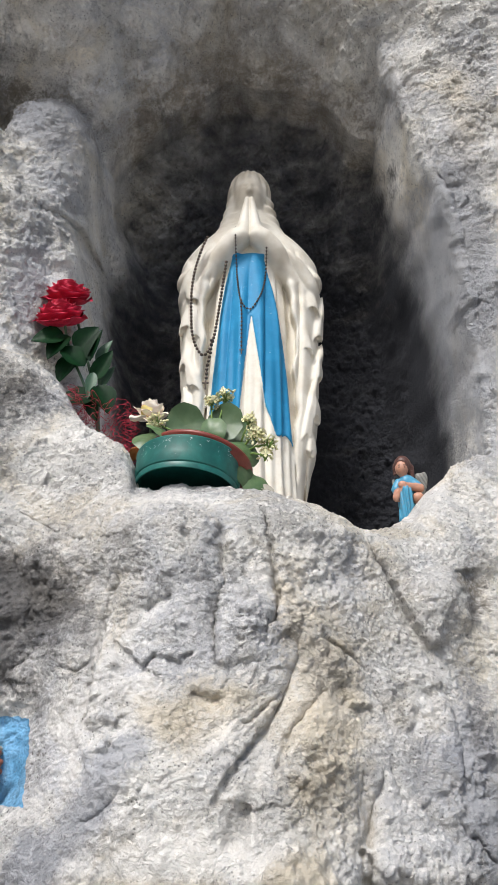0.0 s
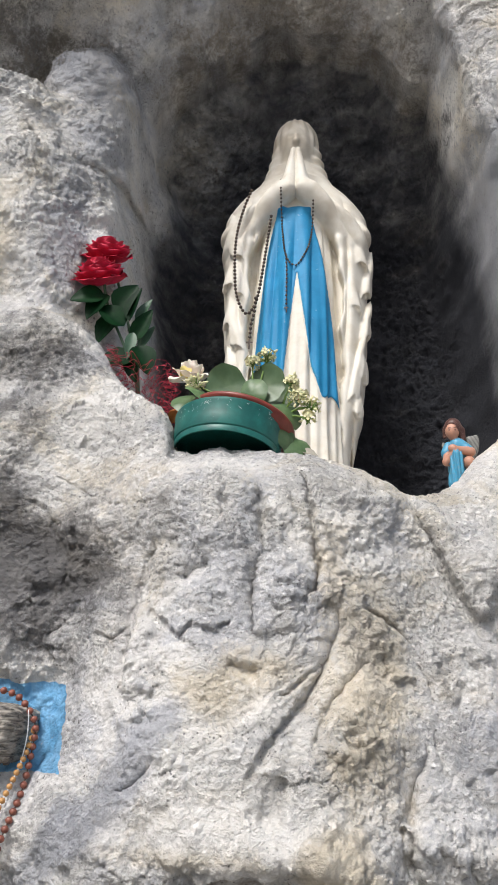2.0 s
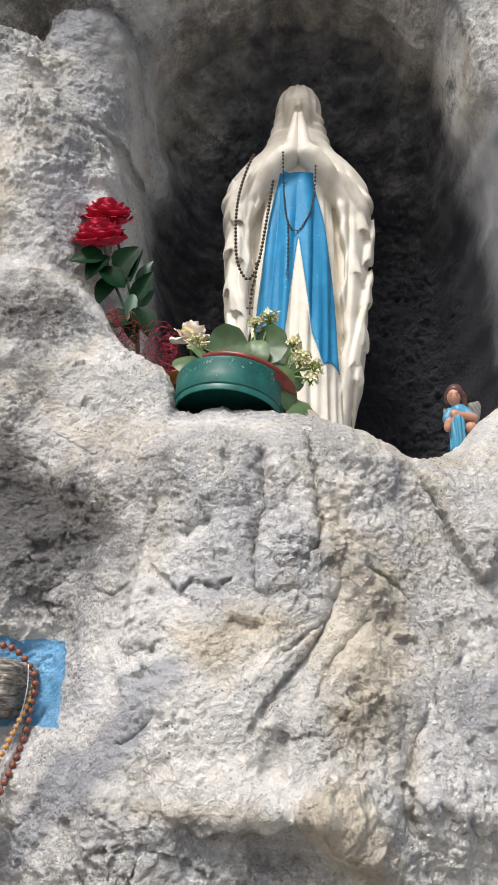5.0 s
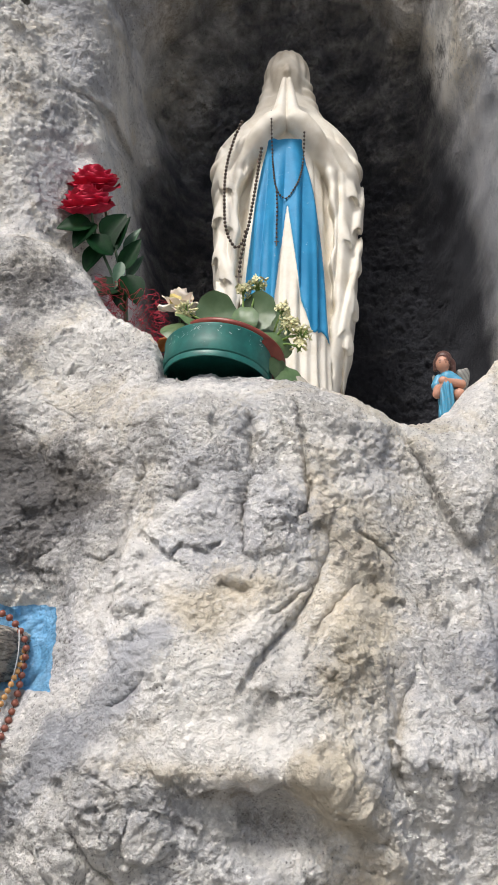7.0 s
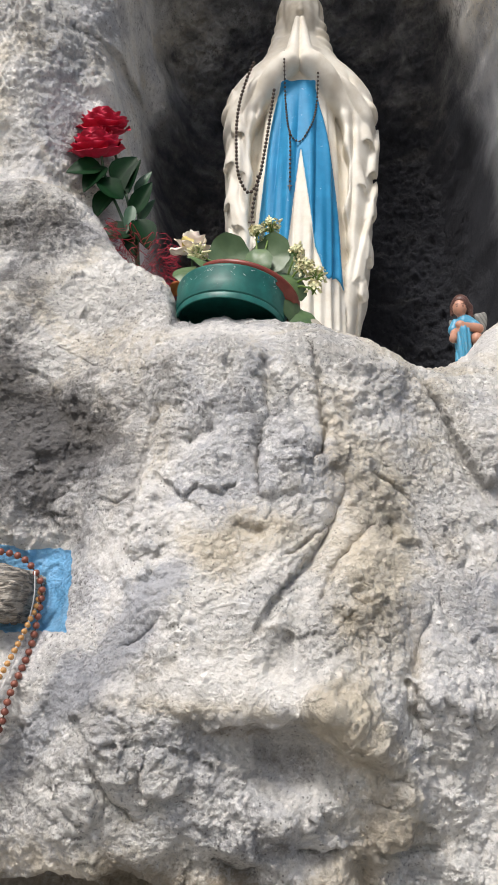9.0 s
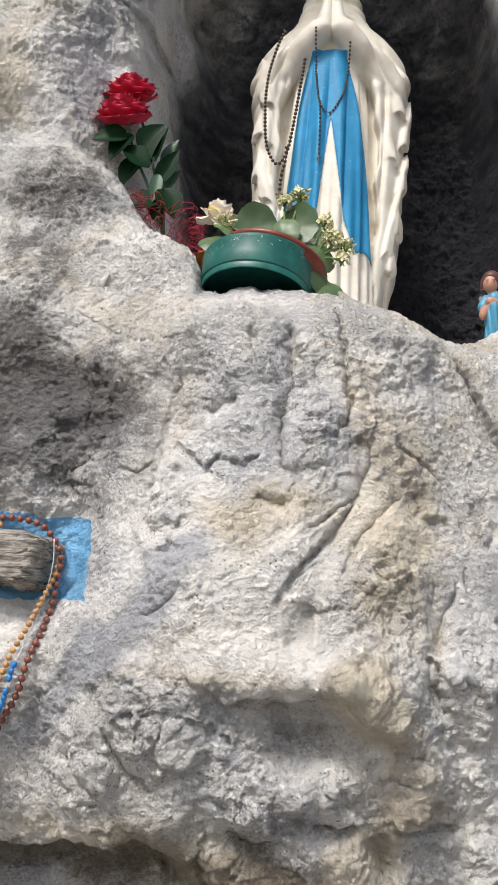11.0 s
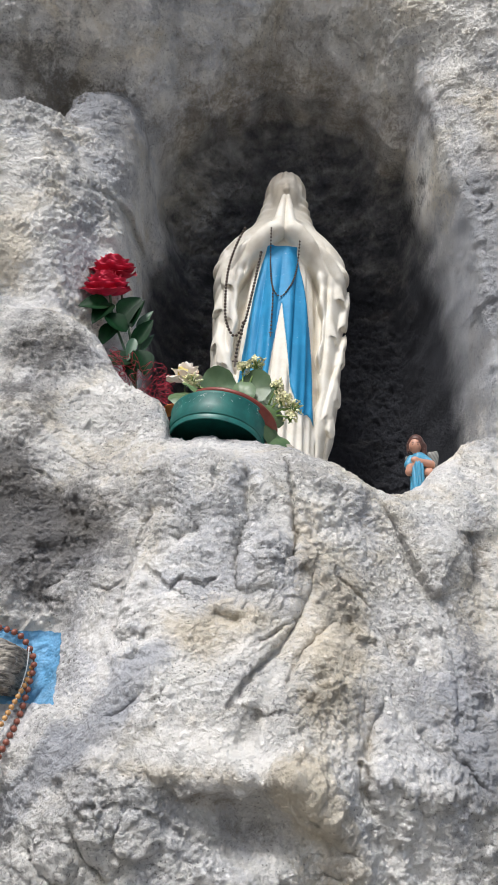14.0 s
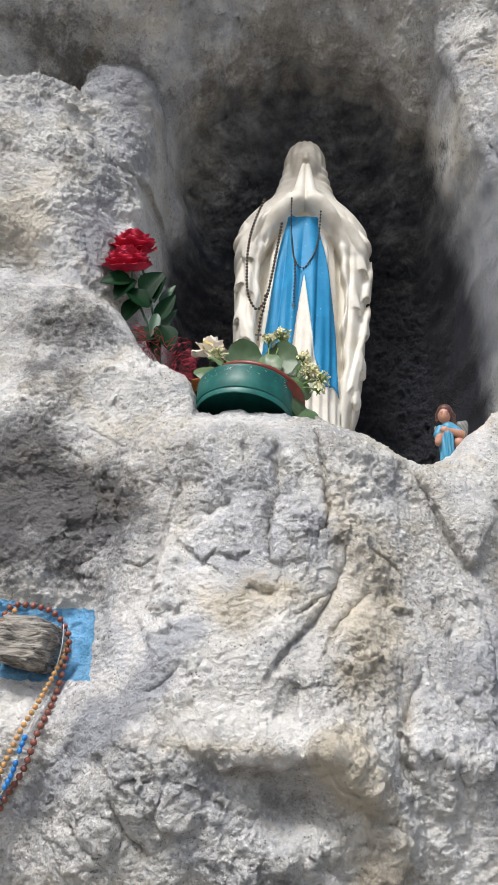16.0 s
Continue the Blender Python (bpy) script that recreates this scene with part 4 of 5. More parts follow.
def statue_field(p):
    x, y, z = p
    ax = np.abs(x)
    th = np.arctan2(x, -(y + 0.0))
    # gown
    a = curve(z, (0.0, 0.118), (0.05, 0.112), (0.2, 0.100), (0.42, 0.090), (0.6, 0.080), (0.72, 0.062), (0.8, 0.05))
    b = curve(z, (0.0, 0.112), (0.1, 0.102), (0.3, 0.100), (0.48, 0.092), (0.60, 0.080), (0.68, 0.070), (0.8, 0.05))
    q = np.sqrt((x / a) ** 2 + ((y + 0.018) / b) ** 2)
    gown = (q - 1) * np.minimum(a, b)
    gown = gown + 0.0055 * (1 - np.abs(np.sin(8.5 * th + 0.5 * np.sin(6 * z) + 0.3))) ** 2 * smooth(0.72, 0.5, z) + 0.0020 * np.sin(17 * th + 1.2 * np.sin(6 * z) + 0.6) * smooth(0.72, 0.5, z) + 0.002 * np.sin(31 * th - 5 * z) * smooth(0.6, 0.2, z)
    gown = np.maximum(gown, z - 0.78)
    # cloak over the shoulders and arms, open in front
    ca = curve(z, (0.0, 0.112), (0.12, 0.122), (0.22, 0.142), (0.32, 0.151), (0.45, 0.156), (0.58, 0.160), (0.65, 0.160), (0.70, 0.150), (0.742, 0.122), (0.78, 0.084), (0.83, 0.05))
    cb = curve(z, (0.0, 0.085), (0.3, 0.100), (0.55, 0.105), (0.68, 0.095), (0.76, 0.075), (0.83, 0.05))
    side = np.sign(x)
    bell = np.sin(2 * math.pi * z / 0.092 + 1.1 * np.sin(z * 13 + 1.3 * side) + 0.8 * side) + 0.55 * np.sin(2 * math.pi * z / 0.051 + 1.5 * side + 1.3 * np.sin(z * 17))
    ca = ca + smooth(0.72, 0.58, z) * smooth(0.085, 0.150, ax) * 0.0014 * bell
    q = (np.abs(x / ca) ** 2.6 + np.abs((y - 0.015) / cb) ** 2.6) ** (1 / 2.6)
    cloak = (q - 1) * np.minimum(ca, cb)
    pleat = np.abs(np.sin(ax * 95 + 1.6 * np.sin(z * 6 + 1.5 * side) + 0.4 * side))
    cloak = cloak + (0.0085 * (1 - pleat) ** 1.5 - 0.002) * smooth(0.065, 0.09, ax) * smooth(0.138, 0.112, ax) * smooth(0.74, 0.62, z) * smooth(0.06, 0.0, y)
    wrap = np.sin(150 * (z - 0.62) + 70 * ax + 3 * np.sin(40 * ax))
    cloak = cloak - 0.0012 * wrap * smooth(0.52, 0.60, z) * smooth(0.74, 0.68, z) * smooth(0.06, 0.1, ax)
    cloak = np.maximum(cloak, z - 0.82)
    open_w = curve(z, (0.0, 0.075), (0.15, 0.088), (0.4, 0.098), (0.6, 0.085), (0.68, 0.05), (0.72, 0.0))
    # hem of the cloak: flared folds one below another, each with an undercut lower edge
    for k, (sx, lx, lz, wide, tall) in enumerate(HEM):
        yf = 0.015 - 0.100 * max(1 - (abs(lx) / 0.158) ** 2.6, 0.02) ** 0.385
        qx, qz = x - sx * lx - sx * (z - lz) * (0.16 if k % 2 else -0.20), z - lz
        yf = yf + 0.016 * smooth(0.2 * tall, tall, qz)
        flare = wide * (0.25 + 0.75 * smooth(tall, 0.0, qz))
        shell = np.sqrt((qx / 1.0) ** 2 + ((y - yf) / 0.85) ** 2) - flare
        slant = -qz + (0.55 if k % 2 else -0.45) * sx * qx + 0.004 * np.sin(qx * 260 + k)
        shell = smax(smax(shell, slant, 0.004), qz - tall, 0.03)
        hollow = np.sqrt((qx / 1.0) ** 2 + ((y - yf + 0.004) / 0.85) ** 2) - flare * 0.72 + 0.9 * np.maximum(qz, 0)
        shell = smax(shell, (q - 1.085) * 0.10, 0.005)
        cloak = smin(cloak, smax(shell, -np.maximum(hollow, qz - 0.014), 0.003), 0.006)
    cut = np.maximum(ax - open_w - 0.004 * np.sin(z * 40 + 1.7 * np.sign(x)) - 0.002 * np.sin(z * 91), y + 0.03)
    cloak = smax(cloak, -cut, 0.012)
    d = smin(gown, cloak, 0.008)
    # sleeves and joined hands
    px_ = (ax, y, z)
    arm = cone(px_, (0.123, -0.035, 0.622), (0.030, -0.102, 0.701), 0.039, 0.0255)
    arm = smin(arm, cone(px_, (0.122, 0.0, 0.672), (0.126, -0.015, 0.60), 0.036, 0.032), 0.03)
    arm = arm + (0.0070 * (1 - np.abs(np.sin(75 * (ax + 0.35 * (z - 0.6)) + 1.2 * np.sin(z * 21)))) ** 1.5 + 0.0015 * np.sin(120 * (z - 0.6) + 60 * (ax - 0.05))) * smooth(0.05, 0.09, ax)
    d = smin(d, arm, 0.009)
    hand = cone((ax, (y + 0.106) * 0.75, z), (0.0150, 0.0, 0.705), (0.0050, 0.004, 0.812), 0.0185, 0.0062)
    d = smin(d, hand, 0.010)
    # sash
    s = sash_distance(x, z)
    raise_ = 0.005 * smooth(0.003, -0.003, s) * smooth(-0.03, -0.05, y) * smooth(0.70, 0.67, z)
    d = d - raise_ * (1 + 0.35 * np.sin(150 * x + 9 * z)) * smooth(0.05, 0.0, gown)
    # head under its veil
    head = ell((x, y, z), (0.0, -0.020, 0.876), (0.036, 0.044, 0.056))
    head = smin(head, cone(p, (0.0, -0.062, 0.880), (0.0, -0.066, 0.866), 0.004, 0.006), 0.010)
    head = smax(head, -ell(px_, (0.0145, -0.068, 0.884), (0.009, 0.008, 0.005)), 0.006)
    neck = cone(p, (0.0, -0.004, 0.83), (0.0, 0.0, 0.75), 0.030, 0.040)
    veil = ell(p, (0.0, 0.004, 0.896), (0.0525, 0.058, 0.071))
    face = ell(p, (0.0, -0.068, 0.868), (0.035, 0.044, 0.054))
    veil = smax(veil, -face, 0.006) + 0.0016 * np.sin(th * 13) * smooth(0.80, 0.9, z)
    fall = cone(px_, (0.043, -0.010, 0.872), (0.056, -0.010, 0.752), 0.0125, 0.020)
    fall = fall + np.where(x > 0, 0.0048, 0.0022) * np.sin(z * 235 + 50 * ax + 40 * y) - 0.002 * np.sin(900 * ax * ax + 60 * z)
    drape = cone(p, (0.0, 0.018, 0.86), (0.0, 0.018, 0.73), 0.048, 0.082)
    top = smin(smin(veil, fall, 0.012), smin(head, neck, 0.012), 0.006)
    d = smin(d, smin(top, drape, 0.02), 0.014)
    # foot of the statue
    d = smin(d, ell(p, (0.0, 0.0, 0.0), (0.125, 0.105, 0.03)), 0.01)
    return np.maximum(d, -z)


def build_statue():
    h = 0.0019
    axes = [np.arange(a, b, h, dtype=np.float32) for a, b in ((-0.19, 0.19), (-0.155, 0.14), (-0.012, 0.97))]
    # the field is worked out coarsely first, then finely near the surface only
    rough_axes = [a[::6] for a in axes]
    rough = statue_field(np.meshgrid(*rough_axes, indexing="ij"))
    near = [np.minimum(np.rint(np.arange(len(a)) / 6).astype(int), len(r) - 1) for a, r in zip(axes, rough_axes)]
    field = rough[np.ix_(*near)].astype(np.float32)
    at = np.where(np.abs(field) < 0.022)
    field[at] = statue_field(tuple(a[i] for a, i in zip(axes, at)))
    verts, quads = surface_net(field, [a[0] for a in axes], h)
    me = big_mesh("madonna_statue", verts, quads, PLASTER)
    x, y, z = verts.T
    set_attr(me, "sash", np.where(y < -0.03, sash_distance(x, z), 0.1))
    # browner head and cloak sides; the forearm blob is tan with sleeve shade painted in
    set_attr(me, "age_shade", smooth(0.66, 0.90, z) * 0.62 + 0.35 * fbm(x, y, z, 0.05, 3, 0.5, 5.0) + 0.15 * smooth(0.13, 0.16, np.abs(x)) + 0.5 * blob(np.abs(x), z, 0.075, 0.655, 0.05, 0.04, -35) * (y < -0.02))
    ob = new("praying_statue", me)
    ob.location = (0.001, 1.685, 1.931)
    return tagged(ob, "cream painted plaster statue of a veiled praying figure with blue sash", "statue")


build_statue()


# ---- the angel figurine ----


def build_angel():
    """A small kneeling angel with folded arms, painted."""
    h = 0.0013
    axes = [np.arange(a, b, h) for a, b in ((-0.045, 0.055), (-0.045, 0.045), (-0.002, 0.140))]
    p = np.meshgrid(*axes, indexing="ij")
    x, y, z = p
    skin, blue, hair, wing = (0.47, 0.235, 0.155), (0.045, 0.27, 0.43), (0.075, 0.026, 0.018), (0.20, 0.20, 0.18)
    bits = [
        (smin(ell(p, (-0.006, -0.004, 0.110), (0.0125, 0.0130, 0.0152)), cone(p, (-0.004, 0.0, 0.10), (0.0, 0.0, 0.088), 0.006, 0.008), 0.004), skin),
        (smax(smin(ell(p, (-0.004, 0.001, 0.118), (0.0162, 0.0172, 0.0172)), smin(cone(p, (-0.018, 0.004, 0.115), (-0.019, 0.004, 0.102), 0.005, 0.004), cone(p, (0.011, 0.004, 0.112), (0.013, 0.005, 0.097), 0.0075, 0.0055), 0.004), 0.006),
              -ell(p, (-0.008, -0.018, 0.105), (0.0112, 0.0170, 0.0165)), 0.002), hair),
        (smin(smin(cone(p, (0.001, 0.003, 0.085), (-0.002, 0.002, 0.045), 0.0145, 0.015), ell(p, (0.001, 0.0, 0.02), (0.016, 0.020, 0.03)), 0.01),
              cone(p, (0.013, 0.0, 0.082), (0.022, -0.004, 0.074), 0.010, 0.009), 0.006), blue),
        (smin(cone(p, (-0.016, -0.002, 0.075), (-0.019, -0.012, 0.052), 0.0075, 0.007), cone(p, (-0.019, -0.012, 0.052), (-0.004, -0.022, 0.069), 0.007, 0.0055), 0.004), skin),
        (smin(cone(p, (0.026, -0.006, 0.070), (-0.006, -0.021, 0.072), 0.0085, 0.006), ell(p, (-0.008, -0.022, 0.073), (0.008, 0.006, 0.007)), 0.004), skin),
        (ell(p, (0.021, -0.010, 0.050), (0.0115, 0.012, 0.011)), skin),
        (smin(cone((x, y * 0.8, z), (-0.002, -0.014, 0.062), (-0.005, -0.011, 0.012), 0.010, 0.013), cone(p, (0.006, -0.020, 0.058), (0.004, -0.018, 0.012), 0.005, 0.006), 0.003) + 0.0010 * np.sin(900 * x + 60 * z), blue),
        (cone(p, (-0.014, 0.0, 0.083), (-0.019, -0.003, 0.070), 0.0085, 0.0095), blue),
        (smin(ell((x - 0.25 * (z - 0.08), y, z), (0.030, 0.016, 0.082), (0.0115, 0.004, 0.026)), ell(p, (0.026, 0.016, 0.097), (0.009, 0.0045, 0.009)), 0.004), wing),
        (ell((x + 0.2 * (z - 0.08), y, z), (-0.019, 0.017, 0.086), (0.005, 0.004, 0.011)), wing),
    ]
    fields = np.stack([b[0] for b in bits])
    f = fields.min(0)
    f = np.maximum(f, 0.001 - z)
    verts, quads = surface_net(f, [a[0] for a in axes], h)
    me = big_mesh("angel_figurine", verts, quads, FIGURE)
    q = tuple(np.clip(np.rint((verts[:, i] - axes[i][0]) / h).astype(int), 0, len(axes[i]) - 1) for i in range(3))
    which = fields[(slice(None), *q)].argmin(0)
    cols = np.array([(*b[1], 1.0) for b in bits])[which]
    vx, vy, vz = verts.T
    feather = (which >= 8) & (np.sin(vx * 900 + vz * 500) > 0.2)
    cols[feather, :3] *= 0.55
    brow = (which == 0) & (vy < -0.014) & (np.abs(vz - 0.1125) < 0.0011) & (np.abs(np.abs(vx + 0.006) - 0.0055) < 0.003) | (which == 0) & (vy < -0.012) & (np.hypot(np.abs(vx + 0.006) - 0.0052, vz - 0.1088) < 0.0017)
    cols[brow, :3] *= 0.35
    a = me.attributes.new("colour", "FLOAT_COLOR", "POINT")
    a.data.foreach_set("color", cols.astype(np.float32).ravel())
    ob = new("angel_figurine", me)
    ob.matrix_world = pose(0.283, 1.435, 1.918, 0, 0, -8) @ Matrix.Diagonal((0.93, 0.95, 1.0, 1.0))
    return tagged(ob, "small painted angel figurine in a blue robe on the ledge", "figurine")


build_angel()

# ---- flower pot ----


def build_pot():
    pot = thing("flower_pot", (-0.099, 1.255, 1.919), "low green plastic planter with a red-brown pot and kalanchoe", "flower pot")
    lean = pose(0, 0, 0.002, -11, 4.0, 0)
    r = 0.0845
    prof = [(0.0, 0.026), (0.060, 0.026), (0.0760, 0.025), (0.0768, 0.024), (0.0782, 0.0008), (0.0784, 0.0002), (0.0800, 0.0), (0.0806, 0.0002), (0.0808, 0.0008), (0.0818, 0.0084), (0.0816, 0.0089), (0.0803, 0.0092), (0.0803, 0.0106), (0.0824, 0.0110), (0.0828, 0.0118),
            (r - 0.0005, 0.028), (r, 0.050), (r + 0.0012, 0.053), (r + 0.0008, 0.055), (r - 0.001, 0.055), (r - 0.0025, 0.051), (r - 0.004, 0.050), (0.0, 0.049)]
    body = part("planter", mesh_of("planter", *lathe(prof, 72), POT_GREEN), pot, lean)
    ri = 0.0835
    prof = [(0.070, 0.060), (0.076, 0.061), (ri - 0.006, 0.062), (ri - 0.0045, 0.066), (ri, 0.067), (ri + 0.0003, 0.0765), (ri + 0.0022, 0.0775), (ri + 0.0026, 0.082), (ri + 0.0016, 0.0838), (ri - 0.0008, 0.084), (ri - 0.003, 0.082), (ri - 0.005, 0.066), (0.0, 0.064)]
    inner = part("inner_pot", mesh_of("inner_pot", *lathe(prof, 72), POT_INNER), pot, pose(0.003, 0.010, -0.012, -11, 13, 0), "red-brown plastic pot set inside, tilted")
    part("soil", mesh_of("soil", *lathe([(0.0, 0.070), (0.03, 0.073), (0.06, 0.070), (0.078, 0.068)], 40), SOIL), inner)
    rnd = random.Random(4)
    # scratches of pale dust on the planter
    sv, sf = [], []
    for k in range(70):
        a, zz = rnd.uniform(-2.6, -0.5), rnd.triangular(0.018, 0.057, 0.052)
        da, dz = rnd.uniform(0.006, 0.035), rnd.uniform(0.0003, 0.0010)
        sl, b = rnd.uniform(-0.003, 0.003), len(sv)
        for u, v in ((-1, -0.4), (-0.3, -1), (1, 0.4), (0.3, 1)):
            rr = r + 0.0006 - 0.0012 * (0.056 - zz) / 0.026 * (zz < 0.056)
            sv.append((rr * math.cos(a + u * da), rr * math.sin(a + u * da), zz + v * dz + u * sl))
        sf.append((b, b + 1, b + 2, b + 3))
    part("scuff", mesh_of("scuff", sv, sf, DUST), body, None, "pale scuffs and dust")
    return pot


DUST = plain("dried_dust", (0.30, 0.42, 0.40), (0.42, 0.50, 0.48), 200, 0.9)
pot = build_pot()


def round_leaf(width, length, cup, scallop, mat, thick=0.0022):
    """A fleshy scalloped leaf from its stalk at the origin along +y, face up, both sides."""
    verts, faces, n, rings = [], [], 28, 5
    for side in (1, -1):
        for k in range(rings + 1):
            f = k / rings
            for i in range(n):
                a = 2 * math.pi * i / n
                rr = f * (1 + scallop * abs(math.sin(a * 4.5)) * f)
                x, y = rr * math.sin(a) * width / 2, length / 2 - rr * math.cos(a) * length / 2
                z = cup * (f ** 2) * (0.6 + 0.4 * math.cos(2 * a)) + side * thick * (1 - f ** 4)
                z += 0.10 * cup * math.sin(6 * a) * f * f
                verts.append((x, y, z))
    for s in (0, 1):
        o = s * (rings + 1) * n
        for k in range(rings):
            for i in range(n):
                a, b = o + k * n + i, o + k * n + (i + 1) % n
                q = (a, a + n, b + n, b)
                faces.append(q if s == 0 else q[::-1])
    return mesh_of("leaf", verts, faces, mat)


def aim(at, tip, up=(0, 0, 1)):
    """The pose at a place, with +y towards tip and +z near up."""
    y = (Vector(tip) - Vector(at)).normalized()
    x = y.cross(Vector(up)).normalized()
    z = x.cross(y)
    m = Matrix((x, y, z)).transposed().to_4x4()
    m.translation = at
    return m


def in_pot(p):
    return Vector(p) - pot.location


LEAF_A = round_leaf(0.062, 0.070, 0.012, 0.06, SUCCULENT)
LEAF_B = round_leaf(0.050, 0.056, -0.010, 0.07, SUCCULENT)
for me, root, tip, up in (
        (LEAF_A, (-0.098, 1.262, 2.005), (-0.108, 1.262, 2.075), (0.1, -1.0, 0.25)),
        (LEAF_A, (-0.050, 1.268, 2.010), (-0.026, 1.270, 2.085), (-0.25, -1.0, 0.15)),
        (LEAF_B, (-0.075, 1.262, 2.000), (-0.052, 1.250, 2.046), (0.0, -1.0, 0.6)),
        (LEAF_B, (-0.115, 1.250, 2.000), (-0.150, 1.236, 2.030), (-0.2, -0.5, 0.9)),
        (LEAF_B, (-0.135, 1.262, 2.000), (-0.172, 1.262, 2.018), (-0.3, -0.7, 0.7)),
        (LEAF_B, (-0.020, 1.262, 2.020), (0.004, 1.258, 1.985), (0.6, -0.7, 0.3)),
        (LEAF_B, (-0.015, 1.255, 1.985), (0.000, 1.245, 1.935), (0.8, -0.6, 0.3)),
        (LEAF_B, (0.000, 1.262, 1.962), (0.014, 1.256, 1.928), (0.3, -0.7, 0.6)),
        (LEAF_A, (-0.035, 1.290, 2.000), (0.000, 1.300, 2.052), (-0.3, -1.0, 0.2)),
        (LEAF_B, (-0.090, 1.295, 2.000), (-0.070, 1.310, 2.050), (0.1, -1.0, 0.4))):
    part("leaf", me, pot, aim(in_pot(root), in_pot(tip), up))


def floret_mesh():
    """A small four-petalled open flower."""
    verts, faces = [(0, 0, 0.0)], []
    for k in range(4):
        a = k * math.pi / 2
        b = len(verts)
        for da, rr, zz in ((-0.45, 0.45, 0.0012), (-0.6, 0.85, 0.0022), (0.0, 1.15, 0.0008), (0.6, 0.85, 0.0022), (0.45, 0.45, 0.0012)):
            verts.append((0.0062 * rr * math.cos(a + da), 0.0062 * rr * math.sin(a + da), zz))
        faces += [(0, b, b + 1), (0, b + 1, b + 2), (0, b + 2, b + 3), (0, b + 3, b + 4)]
    v2, f2 = tube([(0, 0, -0.006), (0, 0, -0.003), (0, 0, 0.0)], [0.0012, 0.0020, 0.0010], 5)
    b = len(verts)
    return mesh_of("floret", verts + v2, faces + [tuple(i + b for i in f) for f in f2], BUD)


def bud_mesh():
    return mesh_of("bud", *lathe([(0.0003, 0.008), (0.0014, 0.0065), (0.0021, 0.004), (0.0020, 0.002), (0.0010, 0.0)], 7), BUD)


FLORET, BUDLET = floret_mesh(), bud_mesh()
rnd = random.Random(11)
for centre, size, count, opened in (((-0.040, 1.268, 2.092), 0.015, 24, 0.8), ((-0.062, 1.264, 2.082), 0.012, 16, 0.9), ((-0.148, 1.246, 2.036), 0.014, 22, 0.35),
                                    ((0.000, 1.262, 2.046), 0.013, 20, 0.5), ((0.010, 1.256, 2.020), 0.016, 26, 0.6), ((0.030, 1.252, 2.002), 0.015, 26, 0.5),
                                    ((0.026, 1.250, 1.982), 0.012, 16, 0.4)):
    root = Vector((-0.06 if centre[0] < 0.0 else -0.02, 1.275, 1.99))
    head = part("flower_cluster", mesh_of("flower_cluster", *tube([in_pot(root), in_pot(root).lerp(in_pot(centre), 0.6) + Vector((0, -0.004, 0.004)), in_pot(centre)], [0.0022, 0.0018, 0.0012], 6), BUDGREEN), pot, None, "cluster of small cream-yellow flowers and buds")
    for k in range(count):
        d = Vector((rnd.gauss(0, 1), rnd.gauss(-0.4, 0.8), rnd.gauss(0.5, 0.9))).normalized()
        q = in_pot(centre) + d * size * rnd.uniform(0.55, 1.0)
        m = Matrix.Translation(q) @ d.to_track_quat("Z", "Y").to_matrix().to_4x4() @ Matrix.Scale(rnd.uniform(0.8, 1.15), 4)
        part("floret" if rnd.random() < opened else "bud", FLORET if rnd.random() < opened else BUDLET, head, m)
    v, f = [], []
    for k in range(count):
        d = Vector((rnd.gauss(0, 1), rnd.gauss(-0.2, 0.8), rnd.gauss(0.3, 0.9))).normalized() * size * 0.8
        tv, tf = tube([in_pot(centre) - Vector((0, 0, 0.008)), in_pot(centre) + d * 0.5, in_pot(centre) + d], 0.0009, 4)
        f += [tuple(i + len(v) for i in q) for q in tf]
        v += tv
    part("stalk", mesh_of("stalk", v, f, BUDGREEN), head)

# ---- roses ----


def petal_mesh(width, height, cup, curl, mat, seed, wave=0.12, belly=0.0):
    """A petal standing on the origin along +z, cupped towards -y, with a rolled rim; two-sided and thin."""
    rr = random.Random(seed)
    nu, nv, verts, faces = 8, 8, [], []
    ph = rr.uniform(0, 6)
    for layer in (0, 1):
        for j in range(nv + 1):
            v = j / nv
            w = width * (0.30 + 0.70 * math.sin(min(v * 1.25, 1.0) * math.pi / 2)) * math.sqrt(1 - 0.80 * (max(v - 0.5, 0) / 0.5) ** 4)
            for i in range(nu + 1):
                u = 2 * i / nu - 1
                a = u * cup
                x = w / 2 * math.sin(a) / max(math.sin(cup), 0.2)
                y = w / 2 * (1 - math.cos(a)) * -1.0 + curl * height * max(v - 0.55, 0) ** 2 * 4 + belly * height * math.sin(math.pi * min(v * 0.85, 1.0)) + wave * width * 0.25 * math.sin(3 * u + ph) * v * v
                z = height * v * (1 - 0.14 * u * u * v) - abs(curl) * height * 0.5 * max(v - 0.7, 0) ** 2 * 4
                verts.append((x, y + layer * 0.0007, z))
    n = (nu + 1) * (nv + 1)
    for j in range(nv):
        for i in range(nu):
            a = j * (nu + 1) + i
            q = (a, a + 1, a + nu + 2, a + nu + 1)
            faces += [q, tuple(k + n for k in q[::-1])]
    return mesh_of("petal", verts, faces, mat)


